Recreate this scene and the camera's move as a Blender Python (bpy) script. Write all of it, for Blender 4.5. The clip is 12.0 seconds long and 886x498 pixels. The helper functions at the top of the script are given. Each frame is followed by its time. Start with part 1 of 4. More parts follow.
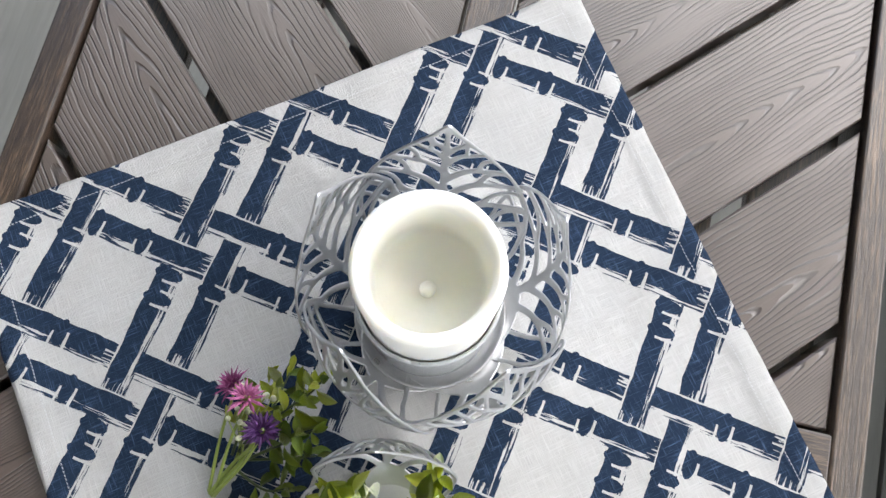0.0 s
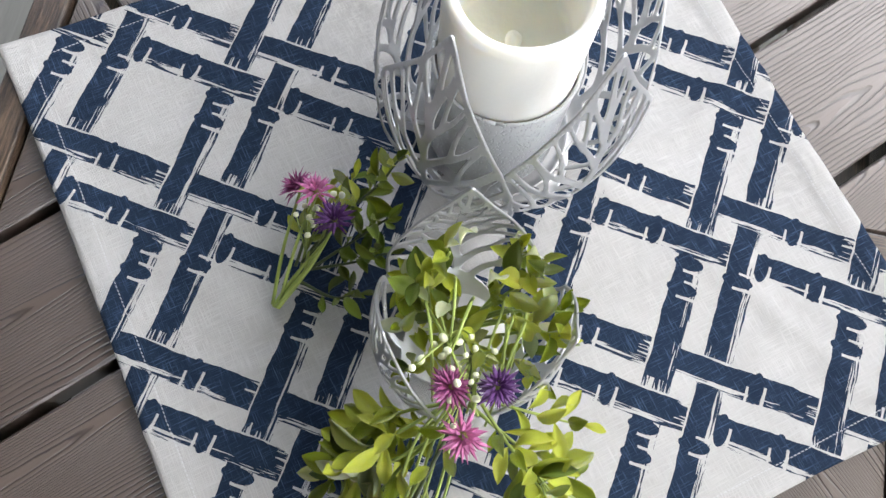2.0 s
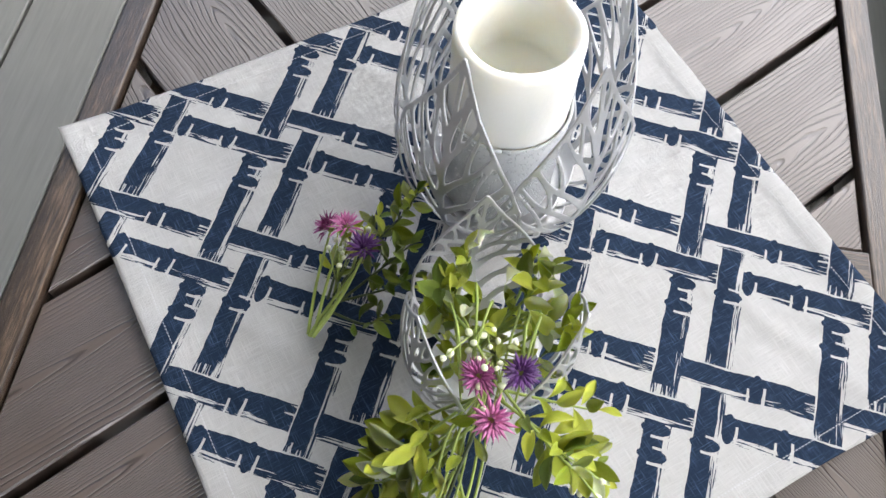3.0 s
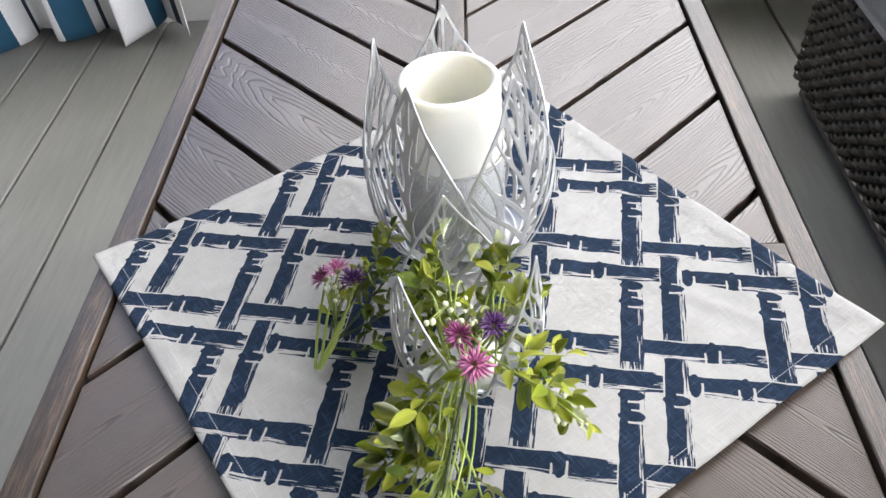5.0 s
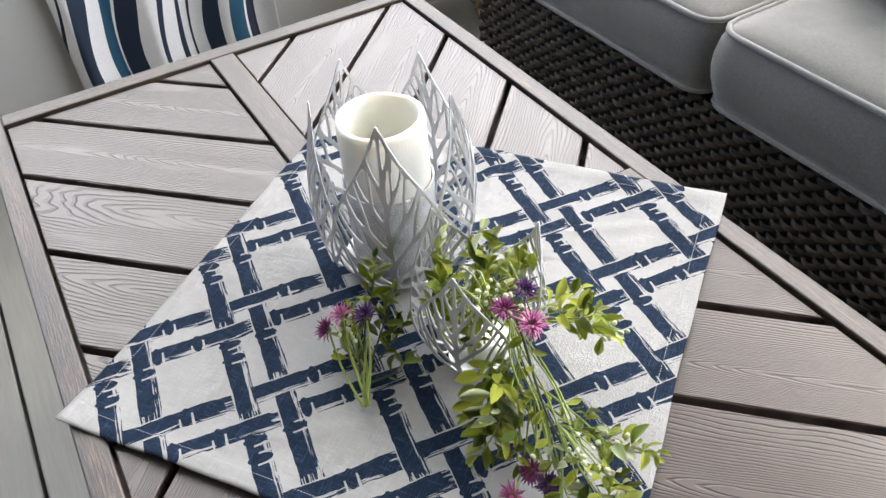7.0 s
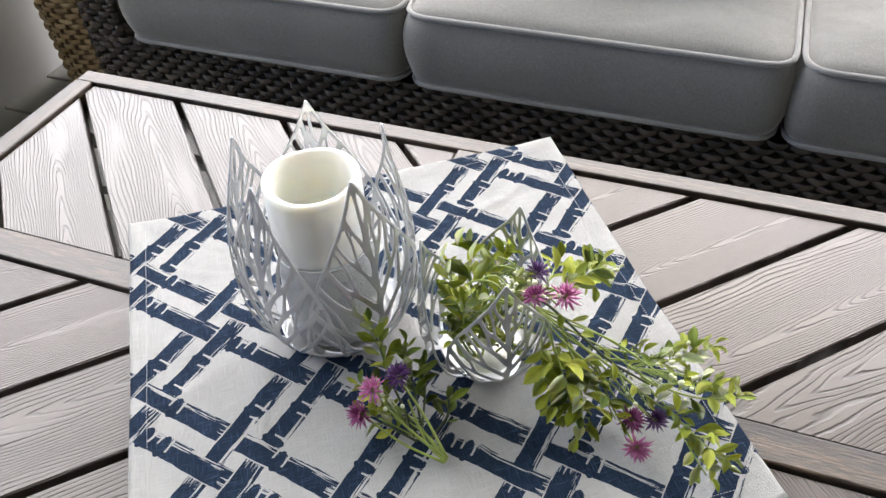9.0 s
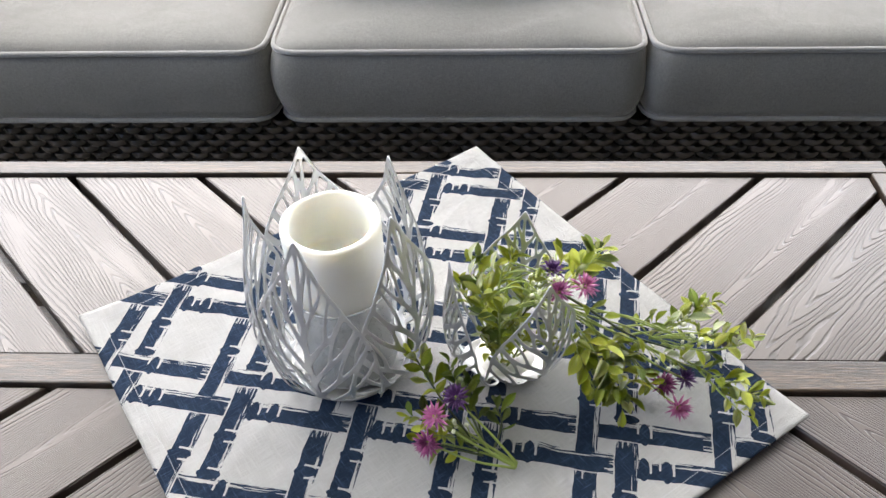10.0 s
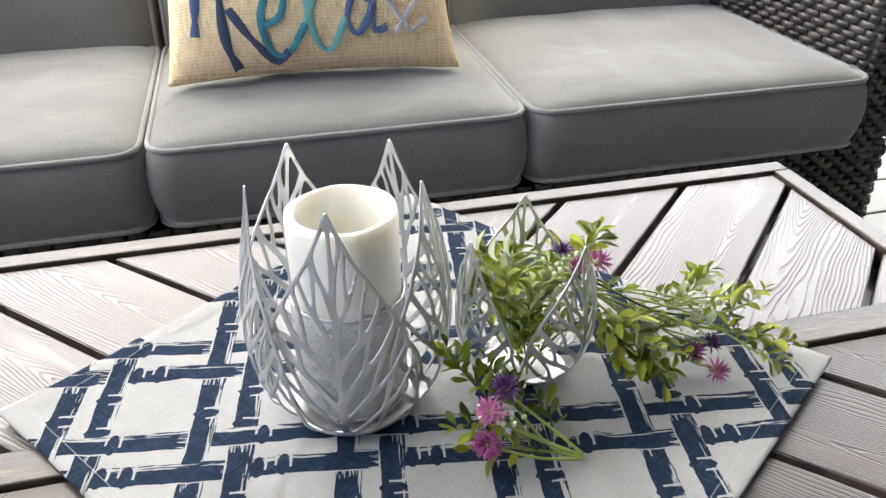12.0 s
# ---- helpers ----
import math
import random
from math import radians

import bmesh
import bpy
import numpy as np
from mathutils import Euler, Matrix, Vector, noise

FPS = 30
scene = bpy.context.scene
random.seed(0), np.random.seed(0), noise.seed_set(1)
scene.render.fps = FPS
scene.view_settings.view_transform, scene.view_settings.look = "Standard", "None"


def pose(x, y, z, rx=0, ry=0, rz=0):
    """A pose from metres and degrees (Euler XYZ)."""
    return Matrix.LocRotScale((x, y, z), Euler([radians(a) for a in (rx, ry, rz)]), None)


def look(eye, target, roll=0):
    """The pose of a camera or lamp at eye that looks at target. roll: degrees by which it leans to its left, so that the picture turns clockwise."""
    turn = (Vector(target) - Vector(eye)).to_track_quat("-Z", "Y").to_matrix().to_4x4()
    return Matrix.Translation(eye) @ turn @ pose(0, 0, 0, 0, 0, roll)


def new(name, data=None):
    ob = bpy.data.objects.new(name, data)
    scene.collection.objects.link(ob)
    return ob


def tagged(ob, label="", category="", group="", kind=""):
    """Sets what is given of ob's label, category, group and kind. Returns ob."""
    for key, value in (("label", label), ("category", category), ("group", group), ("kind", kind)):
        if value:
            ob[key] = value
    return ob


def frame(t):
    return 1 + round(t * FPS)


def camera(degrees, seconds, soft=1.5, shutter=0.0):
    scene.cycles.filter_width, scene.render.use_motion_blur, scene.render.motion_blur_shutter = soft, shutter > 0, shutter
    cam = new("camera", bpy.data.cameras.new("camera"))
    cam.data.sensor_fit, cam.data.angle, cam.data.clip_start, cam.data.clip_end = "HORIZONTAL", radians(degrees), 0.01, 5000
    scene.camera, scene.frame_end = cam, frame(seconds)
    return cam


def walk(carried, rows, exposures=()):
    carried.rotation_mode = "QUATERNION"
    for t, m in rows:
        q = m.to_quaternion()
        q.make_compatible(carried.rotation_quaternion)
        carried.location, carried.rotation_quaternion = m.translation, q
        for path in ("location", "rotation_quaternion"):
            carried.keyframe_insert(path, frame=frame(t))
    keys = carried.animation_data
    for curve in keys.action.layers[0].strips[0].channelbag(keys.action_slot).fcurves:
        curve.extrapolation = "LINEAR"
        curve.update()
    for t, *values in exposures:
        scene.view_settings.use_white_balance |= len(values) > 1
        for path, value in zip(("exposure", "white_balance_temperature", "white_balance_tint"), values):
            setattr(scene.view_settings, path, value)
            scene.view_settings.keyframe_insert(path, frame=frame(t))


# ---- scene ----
cam = camera(59.1, 12.0)
PATH = [
    (0, (0.013, 0.002, 0.945), (-0.445, -0.068, -1.001), 4.5),
    (0.5, (0.042, -0.002, 0.938), (-0.391, -0.07, -1.014), 4.4),
    (1, (0.076, -0.008, 0.93), (-0.374, -0.064, -1.018), 6.1),
    (1.5, (0.107, -0.014, 0.917), (-0.364, -0.046, -1.027), 8.7),
    (2, (0.148, -0.025, 0.899), (-0.402, -0.039, -1.024), 9.8),
    (2.5, (0.186, -0.035, 0.906), (-0.486, -0.051, -0.977), 8.2),
    (3, (0.228, -0.027, 0.922), (-0.649, -0.085, -0.874), 4.6),
    (3.2, (0.243, -0.017, 0.931), (-0.708, -0.112, -0.826), 2.3),
    (4.8, (0.39, 0.013, 0.907), (-1.002, -0.131, -0.522), -4.7),
    (5, (0.404, 0.004, 0.906), (-1.008, -0.095, -0.506), -4.8),
    (5.5, (0.445, -0.04, 0.903), (-1.0, 0.013, -0.478), -5.0),
    (6, (0.465, -0.106, 0.927), (-0.973, 0.143, -0.44), -4.9),
    (6.5, (0.45, -0.163, 0.936), (-0.935, 0.302, -0.43), -4.9),
    (7, (0.417, -0.22, 0.947), (-0.871, 0.463, -0.422), -4.6),
    (7.2, (0.407, -0.245, 0.949), (-0.832, 0.525, -0.419), -4.4),
    (8.8, (0.222, -0.372, 0.951), (-0.436, 0.912, -0.434), -3.9),
    (9, (0.196, -0.386, 0.949), (-0.363, 0.953, -0.428), -3.5),
    (9.5, (0.111, -0.41, 0.959), (-0.202, 1.009, -0.415), -2.7),
    (10, (0.044, -0.425, 0.965), (-0.036, 1.039, -0.395), -1.9),
    (10.5, (-0.041, -0.397, 0.957), (0.086, 1.093, -0.371), -0.7),
    (11, (-0.094, -0.406, 0.945), (0.198, 1.111, -0.325), 0.4),
    (11.5, (-0.111, -0.431, 0.927), (0.263, 1.148, -0.242), 0.2),
    (12, (-0.098, -0.447, 0.839), (0.311, 1.217, -0.193), -0.5),
]
walk(cam, [(t, look(eye, target, roll)) for t, eye, target, roll in PATH], [(0, 2.98, 6850, 7), (3, 2.97, 6850, 8), (6, 3.03, 6950, 8), (9, 3.12, 7000, 8), (12, 3.08, 7150, 7)])

# ---- light ----
world = bpy.data.worlds.new("world")
world.use_nodes = True
scene.world = world
wn = world.node_tree
sky = wn.nodes.new("ShaderNodeTexSky")
sky.sky_type = "NISHITA"
sky.sun_disc = False
sky.sun_elevation = radians(62)
sky.sun_rotation = radians(-8)
sky.dust_density, sky.air_density, sky.ozone_density = 1.5, 0.3, 0.4
wn.links.new(sky.outputs[0], wn.nodes["Background"].inputs[0])
wn.nodes["Background"].inputs[1].default_value = 0.15
sun_data = bpy.data.lights.new("sun", "SUN")
sun_data.energy, sun_data.angle, sun_data.color = 1.9, radians(150), (1.0, 0.985, 0.965)
sun = new("sun", sun_data)
sun.matrix_world = look((-0.5, 3.5, 3.0), (0, 0, 0))

TOP = 0.45  # height of the table's planks
CLOTH = TOP + 0.0015


# ---- node helpers ----
class Val:
    """A number in a shader, with arithmetic that adds math nodes."""

    def __init__(self, tree, sock):
        self.tree, self.sock = tree, sock

    def op(self, kind, *args):
        node = self.tree.nodes.new("ShaderNodeMath")
        node.operation = kind
        for n, a in enumerate((self, *args)):
            if isinstance(a, Val):
                self.tree.links.new(a.sock, node.inputs[n])
            else:
                node.inputs[n].default_value = a
        return Val(self.tree, node.outputs[0])

    def __add__(self, o): return self.op("ADD", o)
    def __sub__(self, o): return self.op("SUBTRACT", o)
    def __mul__(self, o): return self.op("MULTIPLY", o)
    def __truediv__(self, o): return self.op("DIVIDE", o)
    def __lt__(self, o): return self.op("LESS_THAN", o)
    def __gt__(self, o): return self.op("GREATER_THAN", o)
    def abs(self): return self.op("ABSOLUTE")
    def sin(self): return self.op("SINE")
    def wrap(self, low, high): return self.op("WRAP", high, low)
    def both(self, o): return self.op("MULTIPLY", o)
    def either(self, o): return self.op("MAXIMUM", o)
    def inv(self): return self.op("MULTIPLY_ADD", -1.0, 1.0)


class Mat:
    """A node material with short ways to make textures and wire them."""

    def __init__(self, name, colour=(0.5, 0.5, 0.5), rough=0.5, metal=0.0):
        self.m = bpy.data.materials.new(name)
        self.m.use_nodes = True
        self.t = self.m.node_tree
        self.b = self.t.nodes["Principled BSDF"]
        self.set(Base_Color=(*colour, 1), Roughness=rough, Metallic=metal)
        self.bumps = None

    def set(self, **kw):
        for k, v in kw.items():
            s = self.b.inputs[k.replace("_", " ")]
            if isinstance(v, Val):
                self.t.links.new(v.sock, s)
            elif isinstance(v, bpy.types.NodeSocket):
                self.t.links.new(v, s)
            else:
                s.default_value = v
        return self

    def coord(self, kind="Object", scale=(1, 1, 1), rot=(0, 0, 0), loc=(0, 0, 0), scatter=0.0):
        tc = self.t.nodes.new("ShaderNodeTexCoord")
        mp = self.t.nodes.new("ShaderNodeMapping")
        mp.inputs["Scale"].default_value = scale
        mp.inputs["Rotation"].default_value = [radians(a) for a in rot]
        mp.inputs["Location"].default_value = loc
        src = tc.outputs[kind]
        if scatter:
            oi = self.t.nodes.new("ShaderNodeObjectInfo")
            mul = self.t.nodes.new("ShaderNodeMath")
            mul.operation = "MULTIPLY"
            mul.inputs[1].default_value = scatter
            self.t.links.new(oi.outputs["Random"], mul.inputs[0])
            add = self.t.nodes.new("ShaderNodeVectorMath")
            add.operation = "ADD"
            self.t.links.new(src, add.inputs[0])
            self.t.links.new(mul.outputs[0], add.inputs[1])
            src = add.outputs[0]
        self.t.links.new(src, mp.inputs[0])
        return mp.outputs[0]

    def xyz(self, vec):
        s = self.t.nodes.new("ShaderNodeSeparateXYZ")
        self.t.links.new(vec, s.inputs[0])
        return [Val(self.t, o) for o in s.outputs]

    def vec(self, x, y, z):
        c = self.t.nodes.new("ShaderNodeCombineXYZ")
        for n, a in enumerate((x, y, z)):
            if isinstance(a, Val):
                self.t.links.new(a.sock, c.inputs[n])
            else:
                c.inputs[n].default_value = a
        return c.outputs[0]

    def noise(self, vec, scale, detail=3.0, rough=0.5, distort=0.0):
        n = self.t.nodes.new("ShaderNodeTexNoise")
        n.inputs["Scale"].default_value, n.inputs["Detail"].default_value = scale, detail
        n.inputs["Roughness"].default_value, n.inputs["Distortion"].default_value = rough, distort
        self.t.links.new(vec, n.inputs["Vector"])
        return Val(self.t, n.outputs["Fac"])

    def random(self):
        return Val(self.t, self.t.nodes.new("ShaderNodeObjectInfo").outputs["Random"])

    def mix(self, fac, a, b):
        n = self.t.nodes.new("ShaderNodeMix")
        n.data_type = "RGBA"
        if isinstance(fac, Val):
            self.t.links.new(fac.sock, n.inputs[0])
        else:
            n.inputs[0].default_value = fac
        for i, c in ((6, a), (7, b)):
            if isinstance(c, bpy.types.NodeSocket):
                self.t.links.new(c, n.inputs[i])
            else:
                n.inputs[i].default_value = (*c, 1)
        return n.outputs[2]

    def ramp(self, fac, *stops):
        n = self.t.nodes.new("ShaderNodeValToRGB")
        e = n.color_ramp.elements
        while len(e) < len(stops):
            e.new(0.5)
        for el, (p, c) in zip(e, stops):
            el.position, el.color = p, ((*c, 1) if isinstance(c, tuple) else (c, c, c, 1))
        self.t.links.new(fac.sock, n.inputs[0])
        return n.outputs[0]

    def level(self, fac, low, high, a=0.0, b=1.0):
        n = self.t.nodes.new("ShaderNodeMapRange")
        self.t.links.new(fac.sock, n.inputs[0])
        for i, v in enumerate((low, high, a, b)):
            n.inputs[i + 1].default_value = v
        return Val(self.t, n.outputs[0])

    def bump(self, height, distance, strength=1.0):
        n = self.t.nodes.new("ShaderNodeBump")
        n.inputs["Strength"].default_value, n.inputs["Distance"].default_value = strength, distance
        self.t.links.new(height.sock, n.inputs["Height"])
        if self.bumps:
            self.t.links.new(self.bumps, n.inputs["Normal"])
        self.bumps = n.outputs[0]
        self.t.links.new(self.bumps, self.b.inputs["Normal"])
        return self


# ---- materials ----
def plank_material():
    k = Mat("composite_plank", rough=0.5)
    c = k.coord(scatter=7.0)
    x, y, z = k.xyz(c)
    own = k.coord()
    ox, oy, _ = k.xyz(own)
    slow = k.noise(k.vec(x * 5.0, y * 20.0, z), 1.0, 2.5, 0.5)
    mid = oy + (k.random() - 0.5) * 0.05
    heart = ((mid / 0.021).op("POWER", 2.0) * -1.0).op("EXPONENT")
    rings = (mid * mid + 0.00002).op("SQRT") - (ox + k.random() * 0.3) * heart * 0.12 + slow * 0.032
    lines = (rings * 1750.0 + k.noise(k.vec(x * 70.0, y * 260.0, z), 1.0, 2.0) * 2.2).sin()
    plainer = k.level(k.noise(k.vec(x * 6.0, y * 34.0, z), 1.0, 2.0), 0.30, 0.45)
    groove = k.level(lines, 0.35, 1.0) * plainer
    patch = k.noise(c, 9.0, 3.0)
    fine = k.noise(k.vec(x * 60.0, y * 900.0, z), 1.0, 3.0)
    base = k.ramp(patch * 0.5 + fine * 0.25 + k.random() * 0.25, (0.28, (0.044, 0.032, 0.027)), (0.72, (0.100, 0.077, 0.067)))
    k.set(Base_Color=k.mix(groove * 0.78, base, (0.022, 0.016, 0.014)))
    k.set(Roughness=k.level(patch + groove * 0.15, 0.3, 0.9, 0.30, 0.42), Specular_IOR_Level=0.72, Coat_Weight=0.18, Coat_Roughness=0.3)
    # the fine grain spreads gloss across the plank more than along it
    turn = k.t.nodes.new("ShaderNodeVectorTransform")
    turn.vector_type, turn.convert_from, turn.convert_to = "VECTOR", "OBJECT", "WORLD"
    turn.inputs[0].default_value = (0, 1, 0)
    k.set(Anisotropic=0.75, Tangent=turn.outputs[0])
    k.bump(groove.inv() + fine * 0.2, 0.0008, 0.8)
    return k.m


def frame_material():
    k = Mat("brown_metal_frame", rough=0.4)
    c = k.coord("Object", scatter=3.0)
    x, y, z = k.xyz(c)
    streak = k.noise(k.vec(x * 45.0, y * 620.0, z * 620.0), 1.0, 4.0, 0.7)
    wide = k.noise(k.vec(x * 5.0, y * 60.0, z * 60.0), 1.0, 3.0)
    k.set(Base_Color=k.ramp(streak * 0.65 + wide * 0.35, (0.38, (0.008, 0.005, 0.004)), (0.52, (0.036, 0.023, 0.015)), (0.68, (0.15, 0.10, 0.063))))
    k.set(Roughness=k.level(streak, 0.3, 0.7, 0.32, 0.46), Specular_IOR_Level=0.55, Coat_Weight=0.25, Coat_Roughness=0.2)
    k.bump(streak, 0.0009, 0.7)
    return k.m


def deck_material():
    k = Mat("grey_deck", rough=0.55)
    c = k.coord(scatter=5.0)
    x, y, z = k.xyz(c)
    fine = k.noise(k.vec(x * 12.0, y * 160.0, z), 1.0, 4.0, 0.6)
    blot = k.noise(c, 4.0, 3.0)
    k.set(Base_Color=k.ramp(fine * 0.5 + blot * 0.5, (0.3, (0.145, 0.148, 0.141)), (0.7, (0.205, 0.209, 0.199))))
    k.set(Roughness=k.level(blot, 0.3, 0.7, 0.42, 0.62))
    k.bump(fine, 0.0008, 0.5)
    return k.m


def cloth_material(period, h1, h2, v1, v2, width):
    """White linen with a navy print of two pairs of woven brush-stroke bars. p and q run along the cloth's diagonals."""
    k = Mat("printed_linen", rough=0.9)
    c = k.coord()
    p, q, z = k.xyz(c)
    wob_a = k.noise(c, 55.0, 3.0, 0.6) - 0.5
    wob_b = k.noise(k.coord(loc=(3.1, 1.7, 0)), 55.0, 3.0, 0.6) - 0.5
    streak_h = k.noise(k.vec(p * 850.0, q * 45.0, z), 1.0, 2.0)
    streak_v = k.noise(k.vec(p * 45.0, q * 850.0, z), 1.0, 2.0)

    def bar(across, along, cut, streak, wobble, knots):
        """A bar centred on across = 0; along runs from 0 to the period, the cut lies at along = 0."""
        half = width / 2
        a = across + wobble * 0.0035
        solid = (a + 0.0012).abs() < half - 0.0006
        # dry brush on one side
        side = (a - half * 1.05).abs() < 0.0023
        dry = side.both((streak + k.level(along, 0.0, period, -0.06, 0.10)) > 0.53)
        bulge = None
        slit = None
        for s in knots:
            d = along - s
            e = (d / 0.0042).op("POWER", 2.0) + ((a - 0.0004) / (half + 0.0026)).op("POWER", 2.0)
            one = e < 1.0
            bulge = one if bulge is None else bulge.either(one)
            gap = ((d - 0.0048).abs() < 0.0010).both(a > -0.0020)
            gap = gap.either((d + 0.0048).abs().op("LESS_THAN", 0.0008).both(a > 0.0005))
            slit = gap if slit is None else slit.either(gap)
        body = solid.either(dry)
        # frayed end before the next crossing
        end = along > period - half - 0.008
        body = body.both(end.both((streak + k.level(along, period - 0.016, period - 0.004, 0.12, 0.0)) < 0.50).inv())
        body = body.both(slit.inv()).either(bulge)
        keep = (along > cut).both(along < period - cut)
        return body.both(keep)

    hp = period / 2
    cut = width / 2 + 0.0017

    def loc(val, centre):
        return (val - centre).wrap(-hp, hp)

    def run(val, centre):
        return (val - centre).wrap(0.0, period)

    bh1 = bar(loc(p, h1), run(q, v1), cut, streak_h, wob_a, (0.056,))
    bh2 = bar(loc(p, h2), run(q, v2), cut, streak_h, wob_b, (0.0125, 0.046))
    bv1 = bar(loc(q, v1), run(p, h2), cut, streak_v, wob_b, (0.0135, 0.030))
    bv2 = bar(loc(q, v2), run(p, h1), cut, streak_v, wob_a, (0.043,))
    ink = bh1.either(bh2).either(bv1).either(bv2)
    # weave: threads run along the edges, at 45 degrees to the print
    th = k.coord(rot=(0, 0, 45))
    a, b, _ = k.xyz(th)
    weave = ((a * 7200.0).sin() + (b * 7200.0).sin()) * 0.5
    slub_a = k.noise(k.vec(a * 60.0, b * 1700.0, 0.0), 1.0, 2.0)
    slub_b = k.noise(k.vec(a * 1700.0, b * 60.0, 0.0), 1.0, 2.0)
    slub = slub_a.either(slub_b)
    thread = k.level(slub, 0.5, 0.8)
    blot = k.noise(c, 30.0, 4.0)
    navy = k.ramp(blot * 0.4 + slub * 0.6, (0.35, (0.008, 0.017, 0.036)), (0.75, (0.020, 0.039, 0.077)))
    navy = k.mix(k.level(slub, 0.58, 0.74, 0.0, 0.6), navy, (0.085, 0.15, 0.26))
    white = k.ramp(slub * 0.75 + blot * 0.25 + weave * 0.045, (0.42, (0.455, 0.452, 0.438)), (0.66, (0.575, 0.571, 0.557)))
    # the hem's row of stitches
    edge = (a.abs()).either(b.abs())
    stitch = ((edge - (SIDE / 2 - 0.0155)).abs() < 0.00032).both(((a + b) * 2600.0).sin() > -0.3)
    col = k.mix(ink, white, navy)
    k.set(Base_Color=k.mix(stitch * 0.7, col, (0.62, 0.63, 0.64)))
    k.set(Specular_IOR_Level=0.15)
    k.bump(weave * 0.6 + thread * 1.3, 0.0007, 0.9)
    k.bump(stitch.inv(), 0.0006, 0.6)
    return k.m


def plain(name, colour, rough=0.5, metal=0.0, vary=0.12, scale=20.0, relief=0.0, **kw):
    """A surface of one paint or stuff with gentle variation and fine relief."""
    k = Mat(name, colour, rough, metal)
    c = k.coord(scatter=4.0)
    n = k.noise(c, scale, 4.0, 0.6)
    low = tuple(v * (1 - vary) for v in colour)
    high = tuple(min(1, v * (1 + vary)) for v in colour)
    k.set(Base_Color=k.ramp(n, (0.3, low), (0.7, high)))
    k.set(Roughness=k.level(n, 0.25, 0.75, max(0.02, rough - 0.07), min(1, rough + 0.07)))
    if relief:
        k.bump(k.noise(c, scale * 6, 3.0), relief, 0.6)
    return k.set(**kw).m


def fabric_material(name, colour):
    k = Mat(name, colour, 0.92)
    c = k.coord(scatter=2.0)
    x, y, z = k.xyz(c)
    f1 = k.noise(k.vec(x * 1400.0, y * 160.0, z * 160.0), 1.0, 2.0)
    f2 = k.noise(k.vec(x * 160.0, y * 1400.0, z * 1400.0), 1.0, 2.0)
    blot = k.noise(c, 7.0, 4.0)
    heather = k.noise(k.vec(x * 420.0, y * 420.0, z * 420.0), 1.0, 3.0, 0.7)
    tone = f1 * 0.25 + f2 * 0.25 + blot * 0.2 + heather * 0.3
    k.set(Base_Color=k.ramp(tone, (0.36, tuple(v * 0.68 for v in colour)), (0.64, tuple(v * 1.28 for v in colour))))
    k.set(Sheen_Weight=0.55, Sheen_Roughness=0.4)
    k.bump(f1 + f2, 0.0007, 0.5)
    k.bump(k.noise(c, 11.0, 2.0, 0.45, 0.5), 0.008, 0.5)
    return k.m


def burlap_material():
    k = Mat("burlap", rough=0.95)
    c = k.coord()
    x, y, z = k.xyz(c)
    wob = k.noise(c, 40.0, 2.0) * 0.004
    wx, wy = ((x + wob) * 1500.0).sin(), ((z + wob) * 1300.0).sin()
    w = wx.either(wy)
    n = k.noise(k.vec(x * 200.0, y, z * 60.0), 1.0, 3.0)
    k.set(Base_Color=k.ramp(w * 0.12 + n * 0.88, (0.25, (0.78, 0.54, 0.29)), (0.62, (0.98, 0.79, 0.52))))
    k.bump(w + n * 1.5, 0.0012, 0.7)
    return k.m


def leaf_material(name, dark, light):
    k = Mat(name, rough=0.4)
    k.set(Specular_IOR_Level=0.28)
    c = k.coord(scatter=3.0)
    x, y, z = k.xyz(c)
    n = k.noise(c, 120.0, 3.0)
    k.set(Base_Color=k.ramp(n * 0.45 + k.random() * 0.55, (0.25, dark), (0.8, light)))
    k.set(Subsurface_Weight=0.45, Subsurface_Radius=(0.7, 1.0, 0.2), Subsurface_Scale=0.008)
    k.bump(k.noise(k.vec(x * 80.0, y * 500.0, z), 1.0, 2.0), 0.0004, 0.5)
    return k.m


def wicker_material(name, dark, light, rough=0.42):
    k = Mat(name, rough=rough)
    isl = Val(k.t, k.t.nodes.new("ShaderNodeNewGeometry").outputs["Random Per Island"])
    c = k.coord()
    x, y, z = k.xyz(c)
    fib = k.noise(k.vec(x * 60.0, y * 60.0, z * 900.0), 1.0, 3.0)
    k.set(Base_Color=k.ramp(isl * 0.6 + fib * 0.4, (0.2, dark), (0.85, light)))
    k.bump(fib, 0.0006, 0.5)
    return k.m


def striped_material(name, period, stripes, waves):
    """Curtain cloth: white, with stripes (centre, half width, colour) across each period along the cloth."""
    k = Mat(name, rough=0.9)
    tc = k.t.nodes.new("ShaderNodeUVMap")
    u, v, _ = k.xyz(tc.outputs[0])
    s = (u + (v * 15.0).sin() * waves).wrap(0.0, period)
    c = k.coord()
    n = k.noise(c, 300.0, 2.0)
    col = k.ramp(n, (0.3, (0.70, 0.71, 0.73)), (0.7, (0.80, 0.80, 0.81)))
    for centre, half, colour in stripes:
        col = k.mix((s - centre).abs() < half, col, colour)
    k.set(Base_Color=col)
    k.bump(n, 0.0006, 0.4)
    return k.m


